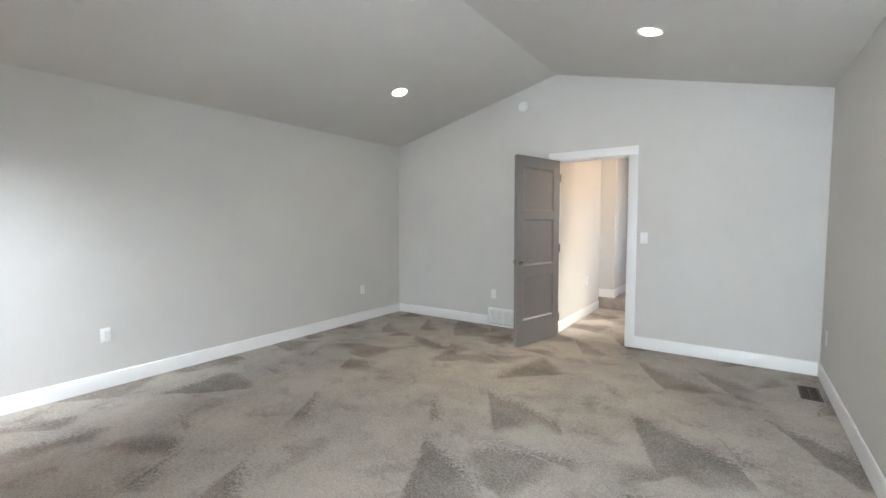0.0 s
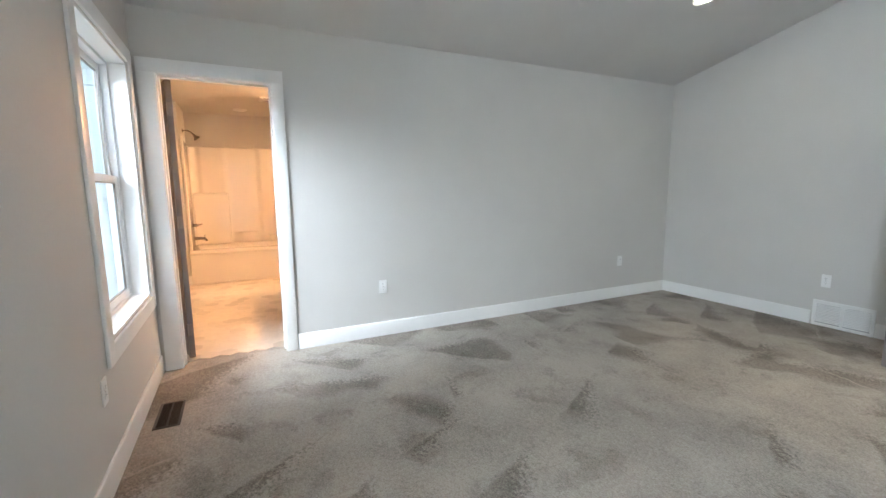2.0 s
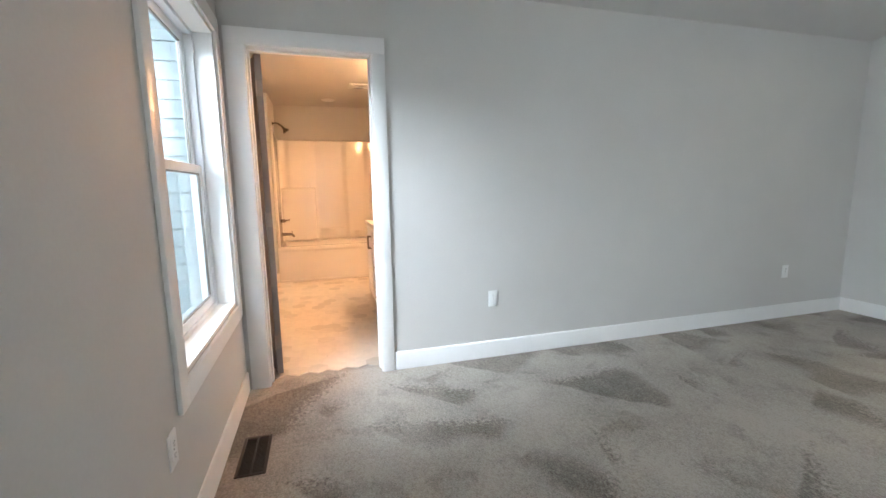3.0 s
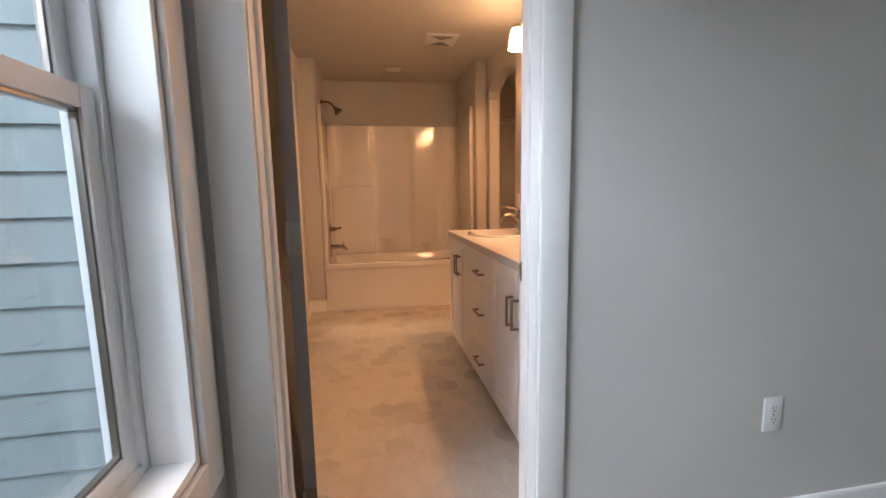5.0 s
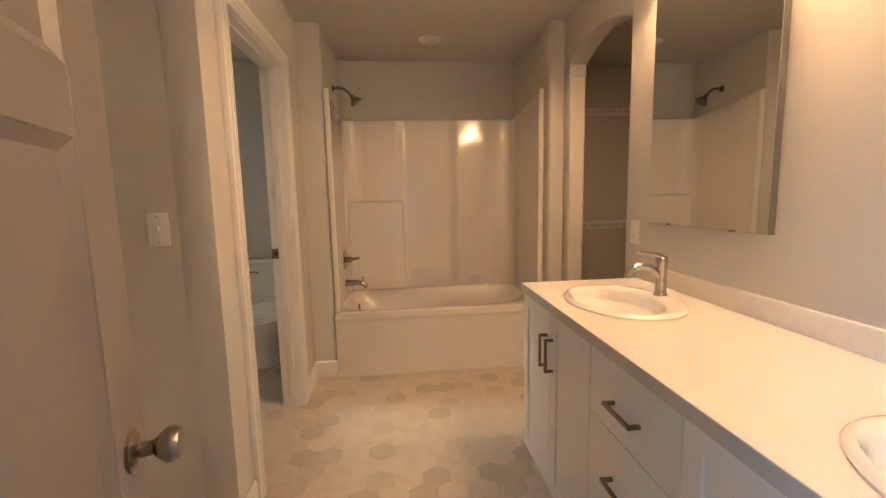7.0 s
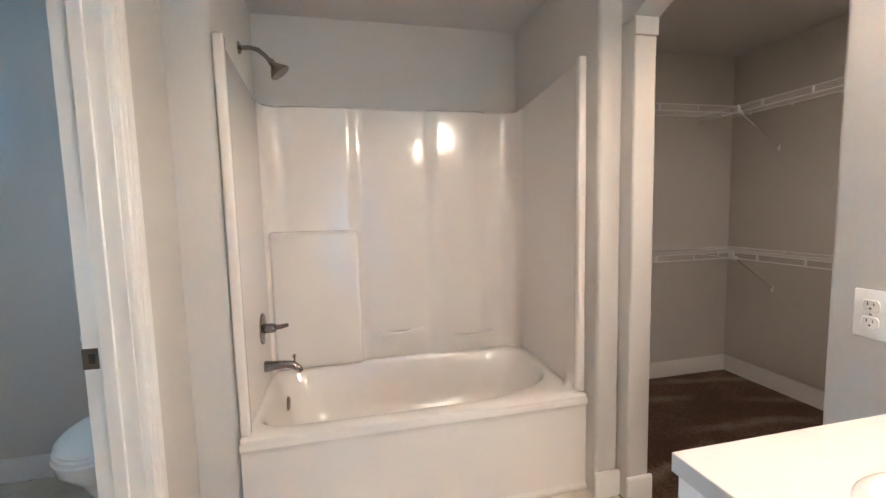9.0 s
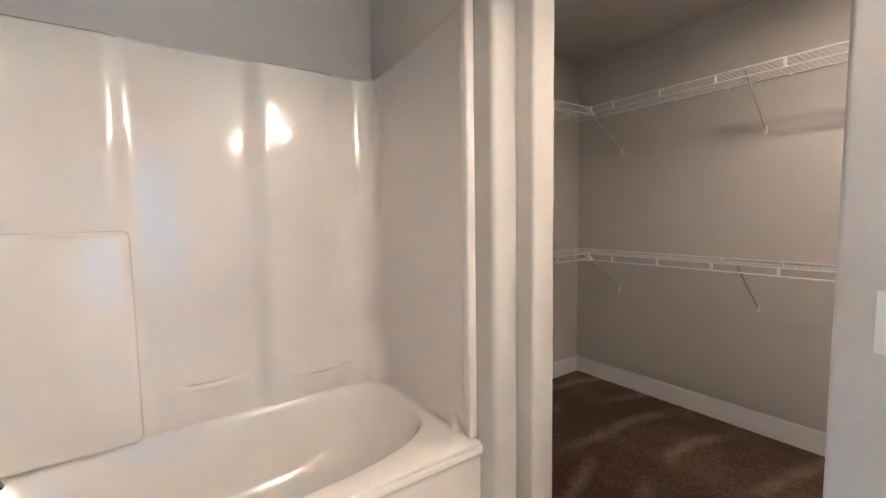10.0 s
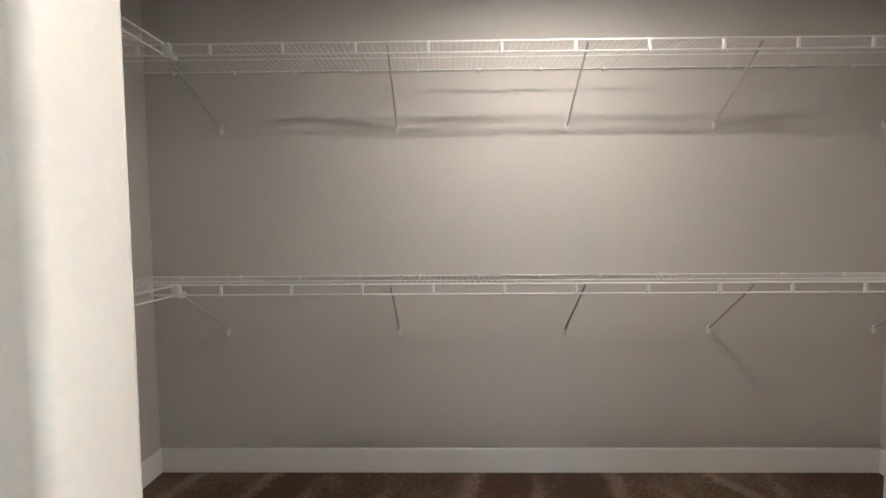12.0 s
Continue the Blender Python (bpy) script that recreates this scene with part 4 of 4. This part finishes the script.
# ---- tub and shower ----
TX0, TX1, TY0, TY1, RIM = -8.185, -7.362, -0.487, 1.043, 0.478
t = thing("bathtub", "white glossy acrylic bathtub set in the alcove", "bathtub", None)


def rounded(cx, cy, hx, hy, p, z, n=96, q=None):
    """A rounded oblong; q rounds the corner at the open front more than the others."""
    out = []
    for j in range(n):
        c, s = math.cos(2 * math.pi * j / n), math.sin(2 * math.pi * j / n)
        k = 2 / (q if q and c > 0 and s > 0 else p)
        out.append((cx + hx * math.copysign(abs(c) ** k, c), cy + hy * math.copysign(abs(s) ** k, s), z))
    return out


cx, cy = (TX0 + TX1) / 2, (TY0 + TY1) / 2
hx, hy = (TX1 - TX0) / 2, (TY1 - TY0) / 2
bx, by, ax, ay = -7.7935, 0.2675, 0.357, 0.7225
rings = [rounded(cx, cy, hx, hy, 60, RIM - 0.02), rounded(cx, cy, hx, hy, 60, RIM - 0.006), rounded(cx, cy, hx - 0.008, hy - 0.006, 40, RIM)]
rings += [rounded(bx, by - s, ax - d, ay - d - e, p, RIM - h, q=q) for d, e, h, p, q, s in
          ((0.0, 0.0, 0.0, 8, 2.7, 0.0), (0.006, 0.0, 0.003, 8, 2.7, 0.0), (0.012, 0.002, 0.010, 7.5, 2.7, 0.0), (0.020, 0.006, 0.03, 7, 2.8, 0.0), (0.045, 0.03, 0.13, 6, 2.9, 0.01),
           (0.070, 0.06, 0.24, 5, 3.0, 0.02), (0.10, 0.09, 0.32, 4.5, 3.0, 0.03), (0.15, 0.14, 0.365, 4, 3.0, 0.04), (0.22, 0.22, 0.38, 3.5, 3.0, 0.05), (0.33, 0.6, 0.385, 2, 2, 0.05))]
Mesh().loft(rings, caps=False).ob("basin", ACRYLIC, t, smooth=True)
prof = [(TX1 - 0.03, 0.0), (TX1 - 0.002, 0.0), (TX1 - 0.002, 0.022), (TX1 - 0.013, 0.030), (TX1 - 0.013, 0.402), (TX1 - 0.010, 0.418), (TX1 + 0.001, 0.432), (TX1 + 0.001, RIM - 0.02), (TX1 - 0.03, RIM - 0.012)]
Mesh().prism(prof, "y", TY0, TY1).ob("apron", ACRYLIC, t, "", 0.004, 2)
Mesh().lathe([(0.036, 0.0), (0.036, 0.006), (0.028, 0.012), (0.0, 0.013)], 24, (-7.87, -0.372, 0.385), "y").ob("overflow_plate", NICKEL, t, "brushed nickel overflow plate", smooth=True)

t = thing("tub_surround", "white glossy acrylic tub surround with moulded shelves", "shower surround", None)
R, steps = 0.11, 12
path = [(-7.395, TY0 + 0.022)]
path += [(-8.150 + R - R * math.sin(a), TY0 + 0.022 + R - R * math.cos(a)) for a in [math.pi / 2 * i / steps for i in range(steps + 1)]]
path += [(-8.150 + R - R * math.cos(a), TY1 - 0.022 - R + R * math.sin(a)) for a in [math.pi / 2 * i / steps for i in range(steps + 1)]]
path += [(-7.395, TY1 - 0.022)]


def top_at(x):
    k = min(1.0, max(0.0, (x + 8.09) / 0.69))
    return 1.953 + 0.077 * k ** 1.1


dense = []
for (xa, ya), (xb, yb) in zip(path, path[1:]):
    n = max(1, int(math.hypot(xb - xa, yb - ya) / 0.012))
    dense += [(xa + (xb - xa) * i / n, ya + (yb - ya) * i / n) for i in range(n)]
dense.append(path[-1])


def swell(y):
    """Shallow upright swellings of the back panel."""
    def step(e):
        k = min(1.0, max(0.0, (y - e) / 0.085 + 0.5))
        return k * k * (3 - 2 * k)
    return 0.020 * (step(-0.345) - step(0.02) + step(0.475) - step(0.80))


rings = []
for x, y in dense:
    ox = -8.188 if x < -8.1 else x
    oy = TY0 + 0.002 if y < TY0 + 0.05 else TY1 - 0.002 if y > TY1 - 0.05 else y
    z = top_at(x)
    if x < -8.145:
        x += swell(y)
    rings.append([(x, y, RIM + 0.001), (x, y, z - 0.012), (x + (ox - x) * 0.3, y + (oy - y) * 0.3, z), (ox, oy, z), (ox, oy, RIM + 0.001)])
Mesh().loft(rings).ob("wall_panel", ACRYLIC, t, smooth=True)
for y0, y1, out in ((TY0, TY0 + 0.040, 1), (TY1 - 0.040, TY1, 1)):
    Mesh().box(-7.43, -7.388, y0 + 0.001, y1 - 0.001, RIM + 0.001, 2.032).ob("flange", ACRYLIC, t, "", 0.009, 3)
# raised moulded panel with a ledge, vertical ribs, soap shelves
Mesh().box(-8.16, -8.086, TY0 + 0.03, 0.030, RIM, 1.262).ob("moulded_panel", ACRYLIC, t, "", 0.026, 6)

def shelf(y0, y1, z, d):
    """A ledge moulded out of the panel, dying away at both ends."""
    rings = []
    for i in range(25):
        y = y0 + (y1 - y0) * i / 24
        k = min(1.0, min(i, 24 - i) / 11)
        k = d * k * k * (3 - 2 * k) - 0.012
        prof = [(-8.165, z - 0.22), (-8.150 + k * 0.10, z - 0.20), (-8.148 + k * 0.40, z - 0.10), (-8.145 + k * 0.80, z - 0.03), (-8.145 + k, z - 0.008), (-8.145 + k - 0.004, z + 0.002), (-8.145 + k - 0.013, z + 0.004), (-8.145 + k * 0.7 - 0.014, z - 0.005), (-8.165, z - 0.005)]
        rings.append([(x, y, max(h, RIM + 0.001)) for x, h in prof])
    return Mesh().loft(rings).ob("soap_shelf", ACRYLIC, t, smooth=True)


shelf(0.040, 0.46, 0.645, 0.070)
shelf(0.500, 0.91, 0.590, 0.072)
# swept corner where the rim rises to the end panel
rings = []
for i in range(13):
    k = i / 12
    x, w, h = -7.405 - 0.155 * k, 0.105 * (1 - k) ** 1.5 + 0.002, 0.15 * k ** 1.5
    y = TY1 - 0.023
    rings.append([(x, y, RIM + h + 0.003), (x, y - w * 0.25, RIM + h * 0.6 + 0.003), (x, y - w * 0.6, RIM + h * 0.2 + 0.003), (x, y - w, RIM + 0.002), (x, y, RIM)])
Mesh().loft(rings).ob("corner_sweep", ACRYLIC, t, smooth=True)

FY = TY0 + 0.022
t = thing("shower_valve", "brushed nickel shower valve with a lever on the tub wall", "shower valve", pose(-7.85, FY, 0.795))
Mesh().lathe([(0.077, 0.0), (0.076, 0.006), (0.06, 0.010), (0.03, 0.013)], 32, axis="y").ob("escutcheon", NICKEL, t, smooth=True)
Mesh().lathe([(0.024, 0.010), (0.024, 0.05), (0.021, 0.062), (0.0, 0.064)], 24, axis="y").ob("hub", NICKEL, t, smooth=True)
Mesh().tube([(0, 0.052, 0.0), (0.012, 0.068, 0.005), (0.02, 0.10, 0.010), (0.02, 0.125, 0.016)], 0.011, 12, [0.016, 0.013, 0.011, 0.009]).ob("lever", NICKEL, t, smooth=True)
t = thing("tub_spout", "brushed nickel tub spout with a diverter", "tub spout", pose(-7.85, FY, 0.600))
Mesh().tube([(0, 0.0, 0.0), (0, 0.05, 0.001), (0, 0.10, 0.001), (0, 0.135, -0.004), (0, 0.160, -0.026), (0, 0.168, -0.042)], 0.02, 18, [0.028, 0.023, 0.020, 0.020, 0.018, 0.017]).ob("body", NICKEL, t, smooth=True)
Mesh().lathe([(0.0045, 0.0), (0.0045, 0.022), (0.009, 0.026), (0.009, 0.036), (0.0, 0.038)], 14, (0, 0.142, 0.012)).ob("diverter", NICKEL, t, smooth=True)
t = thing("shower_fitting", "brushed nickel shower head on a bent arm", "shower head", pose(-7.85, -0.49, 2.14))
Mesh().lathe([(0.030, 0.0), (0.029, 0.005), (0.014, 0.012)], 24, axis="y").ob("flange", NICKEL, t, smooth=True)
Mesh().tube([(0, 0.0, 0.0), (0, 0.05, 0.004), (0, 0.085, -0.004), (0, 0.115, -0.028), (0, 0.135, -0.052)], 0.0105, 14).ob("arm", NICKEL, t, smooth=True)
h = Mesh().lathe([(0.014, 0.0), (0.017, -0.012), (0.014, -0.02), (0.022, -0.034), (0.040, -0.055), (0.049, -0.068), (0.049, -0.076), (0.0, -0.078)], 28)
q = pose(0, 0.134, -0.048, 38, 0, 0)
h.v = [tuple(q @ Vector(v)) for v in h.v]
h.ob("head", NICKEL, t, smooth=True)

# ---- toilet ----
t = thing("toilet", "white two-piece toilet against the toilet room wall", "toilet", pose(-8.185, -1.10, 0.0))
Mesh().box(0.0, 0.185, -0.215, 0.215, 0.40, 0.765).ob("tank", PORCELAIN, t, "", 0.03, 4)
Mesh().box(-0.002, 0.195, -0.225, 0.225, 0.766, 0.80).ob("tank_lid", PORCELAIN, t, "", 0.012, 3)
Mesh().tube([(0.187, -0.16, 0.70), (0.20, -0.16, 0.70), (0.205, -0.12, 0.698), (0.205, -0.09, 0.695)], 0.007, 10).ob("flush_lever", STEEL, t, smooth=True)
rings = [[(0.34 + a * math.cos(2 * math.pi * j / 40) + o, b * math.sin(2 * math.pi * j / 40), z) for j in range(40)] for a, b, z, o in
         ((0.235, 0.115, 0.0, 0.0), (0.235, 0.115, 0.03, 0.0), (0.215, 0.10, 0.08, 0.0), (0.215, 0.105, 0.18, 0.01), (0.245, 0.14, 0.27, 0.04), (0.28, 0.178, 0.35, 0.085), (0.285, 0.185, 0.395, 0.09), (0.275, 0.178, 0.40, 0.09))]
Mesh().loft(rings).ob("bowl", PORCELAIN, t, smooth=True)
for n, z0, z1, g in (("seat", 0.402, 0.418, 0.0), ("lid", 0.420, 0.438, 0.004)):
    rings = [[(0.43 + a * math.cos(2 * math.pi * j / 40), b * math.sin(2 * math.pi * j / 40), z) for j in range(40)] for a, b, z in ((0.26 - g, 0.18 - g, z0), (0.265 - g, 0.186 - g, (z0 + z1) / 2), (0.258 - g, 0.178 - g, z1), (0.10, 0.07, z1 + 0.003))]
    Mesh().loft(rings).ob(n, PLASTIC, t, smooth=True)

# ---- small cabinet in the alcove ----
t = thing("alcove_cabinet", "small white drawer cabinet with a white top in the alcove", "cabinet")
AX0, AX1, AY, AZ = -5.93, -5.32, -1.012, 0.80
Mesh().box(AX0, AX1, -1.555, AY - 0.019, 0.09, AZ - 0.038).ob("body", CABINET, t)
Mesh().box(AX0, AX1, -1.555, AY - 0.085, 0.001, 0.09).ob("toe_kick", CABINET, t)
Mesh().box(AX0 - 0.015, AX1 + 0.015, -1.557, AY + 0.022, AZ - 0.036, AZ).ob("top", LAMINATE, t, "white laminate top", 0.002, 1)
for z0, z1 in ((0.565, AZ - 0.04), (0.33, 0.56), (0.095, 0.325)):
    d = Mesh().box(AX0 + 0.002, AX1 - 0.002, AY - 0.018, AY, z0, z1).ob("drawer", CABINET, t, "", 0.002, 2)
    xm, zm = (AX0 + AX1) / 2 - 0.12, (z0 + z1) / 2
    h = Mesh()
    for s in (-0.06, 0.06):
        h.box(xm + s - 0.005, xm + s + 0.005, AY, AY + 0.032, zm - 0.005, zm + 0.005)
    h.box(xm - 0.066, xm + 0.066, AY + 0.026, AY + 0.036, zm - 0.006, zm + 0.006).ob("handle", BRONZE, d, "brushed bronze square bar pull", 0.001, 1)

# ---- strikes ----
t = thing("strike_plate", "dark steel strike plate on the door jamb", "strike plate", pose(BX + 0.03, BATH_DOOR[1] - 0.0005, 0.925), "strike plates")
Mesh().box(-0.026, 0.012, -0.0015, 0.0, -0.03, 0.03).box(-0.034, -0.026, -0.0015, 0.004, -0.02, 0.02).ob("plate", STEEL, t, "", 0.0004, 1)
Mesh().box(-0.012, 0.004, -0.002, -0.0012, -0.014, 0.014).ob("latch_hole", SLOT, t)
t = thing("strike_plate", "dark steel strike plate on the toilet room jamb", "strike plate", pose(WC_DOOR[0] + 0.0005, WC_Y - 0.098, 0.972, 0, 0, 90), "strike plates")
Mesh().box(-0.026, 0.014, -0.0015, 0.0, -0.03, 0.03).ob("plate", BRONZE, t, "", 0.0004, 1)
Mesh().box(-0.010, 0.006, -0.002, -0.0012, -0.014, 0.014).ob("latch_hole", SLOT, t)

# ---- closet shelves ----
def wire_shelf(label, m, length, clips):
    """A ventilated shelf; local x along the wall, -y out from the wall, z = 0 at the deck."""
    t = thing("wire_shelf", label, "wire shelf", m, "closet shelves")
    D = 0.325
    for n, y, z, r in (("back_rod", -0.008, 0.0, 0.0034), ("middle_rod", -0.17, -0.004, 0.0028), ("front_rod", -D, 0.0, 0.0042), ("hang_rod", -D + 0.004, -0.043, 0.0042)):
        Mesh().tube([(0, y, z), (length, y, z)], r, 8).ob(n, WIRE, t, smooth=True)
    w = Mesh()
    for i in range(int(length / 0.0254)):
        x = 0.01 + i * 0.0254
        w.tube([(x, -0.004, 0.003), (x, -D, 0.003)], 0.0008, 4)
    tagged(w.ob("deck_wire", WIRE, t), kind="stuff")
    for x in clips:
        Mesh().box(x - 0.006, x + 0.006, -D - 0.005, -D + 0.006, -0.046, 0.003).ob("lip_clip", WIRE, t, "", 0.0015, 1)
    x = 0.15
    while x < length:
        Mesh().box(x - 0.005, x + 0.005, -0.014, 0.0, -0.012, 0.006).ob("wall_clip", WIRE, t, "", 0.001, 1)
        x += 0.30
    return t


def bracket(x, z, y=CLOSET_N, top=(0.0, -0.31)):
    t = thing("shelf_bracket", "pale grey diagonal support rod under a wire shelf", "shelf bracket", pose(x, y, z), "shelf brackets")
    Mesh().tube([(0, -0.006, 0.0), (0, -0.012, 0.008), (top[0], top[1] + 0.012, 0.252), (top[0], top[1], 0.268)], 0.0052, 8).ob("rod", ROD, t, smooth=True)
    Mesh().box(-0.008, 0.008, -0.008, 0.0, -0.03, 0.012).ob("foot", WIRE, t, "", 0.002, 2)
    for q in (-0.022, -0.012):
        Mesh().box(-0.005, 0.005, -0.0095, -0.008, q - 0.002, q + 0.002).ob("screw", PLASTIC, t)
    return t


UP, LOW = 2.022, 1.016
first_clip = -7.891 - CLOSET_W
L = CLOSET_E - CLOSET_W
for z, word in ((UP, "upper"), (LOW, "lower")):
    off = 0.0 if z == UP else 0.012
    wire_shelf(word + " white wire shelf along the long closet wall", pose(CLOSET_W, CLOSET_N, z), L - 0.004, [first_clip + off + 0.3025 * i for i in range(-1, 11)])
    wire_shelf(word + " white wire shelf across the closet end wall", pose(CLOSET_W, CLOSET_S + 0.004, z, 0, 0, 90), 1.335, [0.12 + 0.3 * i for i in range(4)])
    for x in (-7.153, -6.322, -5.606, -4.79):
        bracket(x, z - 0.272)
    bracket(-8.025, z - 0.272, top=(-0.075, -0.31))
for z in (UP, LOW):
    t = thing("shelf_end_bracket", "white plastic corner clip joining two wire shelves", "shelf bracket", pose(-8.075, CLOSET_N - 0.325, z), "shelf corner clips")
    Mesh().box(-0.012, 0.022, -0.012, 0.012, -0.05, 0.006).box(0.012, 0.03, -0.006, 0.03, -0.055, -0.03).ob("clip", WIRE, t, "", 0.003, 2)

t = thing("ceiling_lamp", "small round flush closet lamp, lit warm white", "ceiling light", pose(-6.42, 2.10, 2.47))
Mesh().lathe([(0.12, 0.0), (0.12, -0.015), (0.11, -0.02)], 32).ob("base", PLASTIC, t, smooth=True)
Mesh().lathe([(0.105, -0.02), (0.09, -0.045), (0.05, -0.06), (0.0, -0.065)], 32).ob("lens", glow("lit_closet_lens", (1.0, 0.6, 0.32), 3.0), t, smooth=True)
lamp("closet_lamp", "AREA", pose(-6.42, 2.10, 2.395), 9.0, (1.0, 0.43, 0.165), 0.08)
lamp("hall_lamp", "POINT", pose(-0.85, 6.0, 2.38), 4, (1.0, 0.50, 0.21), 0.06)
t = thing("hall_ceiling_lamp", "round flush hall ceiling lamp, lit warm white", "ceiling light", pose(-0.85, 6.0, 2.44))
Mesh().lathe([(0.09, 0.0), (0.09, -0.010), (0.0, -0.012)], 32).ob("lens", DISC, t, smooth=True)

# ---- bare trees beyond the high window ----
def tree(x, y, h, seed):
    rnd = random.Random(seed)
    t = thing("tree", "bare winter tree with thin branches", "tree", pose(x, y, -0.7))
    trunk, crown = Mesh(), Mesh()
    trunk.tube([(0, 0, 0), (0.05, 0.03, h * 0.3), (-0.04, 0.05, h * 0.6), (0.02, 0, h)], 0.1, 8, [h * 0.022, h * 0.017, h * 0.010, 0.01])

    def grow(p, d, length, r, depth):
        e = p + d * length
        mid = p + d * length * 0.5 + Vector((rnd.uniform(-1, 1), rnd.uniform(-1, 1), rnd.uniform(-0.3, 1))) * length * 0.07
        crown.tube([p, mid, e], r, 5, [r, r * 0.8, r * 0.55])
        if depth:
            for _ in range(3):
                nd = (d + Vector((rnd.uniform(-1, 1), rnd.uniform(-1, 1), rnd.uniform(-0.2, 0.8))) * 0.75).normalized()
                grow(p + d * length * rnd.uniform(0.5, 1), nd, length * rnd.uniform(0.5, 0.75), r * 0.5, depth - 1)
    for i in range(11):
        z = h * rnd.uniform(0.28, 0.95)
        a = rnd.uniform(0, 6.28)
        grow(Vector((0, 0, z)), Vector((math.cos(a), math.sin(a), 0.7)).normalized(), h * 0.24 * (1.25 - z / h), h * 0.006, 3)
    trunk.ob("trunk", BARK, t, smooth=True)
    crown.ob("crown", BARK, t)


for i, (x, y, h) in enumerate(((-9.5, -16, 8.5), (-12.5, -20, 9.5), (-6.5, -22, 9.0), (-15, -27, 10))):
    tree(x, y, h, 10 + i)

# ---- bathroom floor pieces ----
floor4 = bpy.data.objects["floor_4"]
S = 0.076                                         # side of a hexagon
hexa = [(S * 0.996 * math.cos(math.pi / 3 * k), S * 0.996 * math.sin(math.pi / 3 * k)) for k in range(6)]
proto, rest, edge, count = None, Mesh(), Mesh(), 0
TILE_EDGE = WX - 0.082


def covered(x, y):
    return (-7.43 < x < WX - 0.08 and -0.66 < y < 1.2) or (-5.97 < x < BX and -1.6 < y < 0) or (-8.25 < x < -6.0 and -1.95 < y < -0.6)


for i in range(-36, 37):
    for j in range(-20, 18):
        x, y = -6.2 + i * 1.5 * S, 0.0 + (j + 0.5 * (i % 2)) * math.sqrt(3) * S
        if not covered(x, y):
            continue
        if x < -7.40 and y > -0.60:
            continue
        if x + S > TILE_EDGE:
            cut = [(min(x + u, TILE_EDGE), y + v) for u, v in hexa]
            if x - S < TILE_EDGE - 0.004:
                edge.prism(cut, "z", -0.006, 0.0)
            continue
        if y < 0.75 and y > -0.66 and count < 300:
            if proto is None:
                proto = Mesh().prism(hexa, "z", -0.006, 0.0).ob("tile", TILE, floor4).data
                o = bpy.data.objects["tile"]
            else:
                o = new("tile", proto)
                o.parent = floor4
            o.location = (x, y, 0)
            count += 1
        else:
            rest.prism([(x + u, y + v) for u, v in hexa], "z", -0.006, 0.0)
tagged(rest.ob("tiles_beyond", TILE, floor4), kind="stuff")
tagged(edge.ob("cut_tiles", TILE, floor4), kind="stuff")
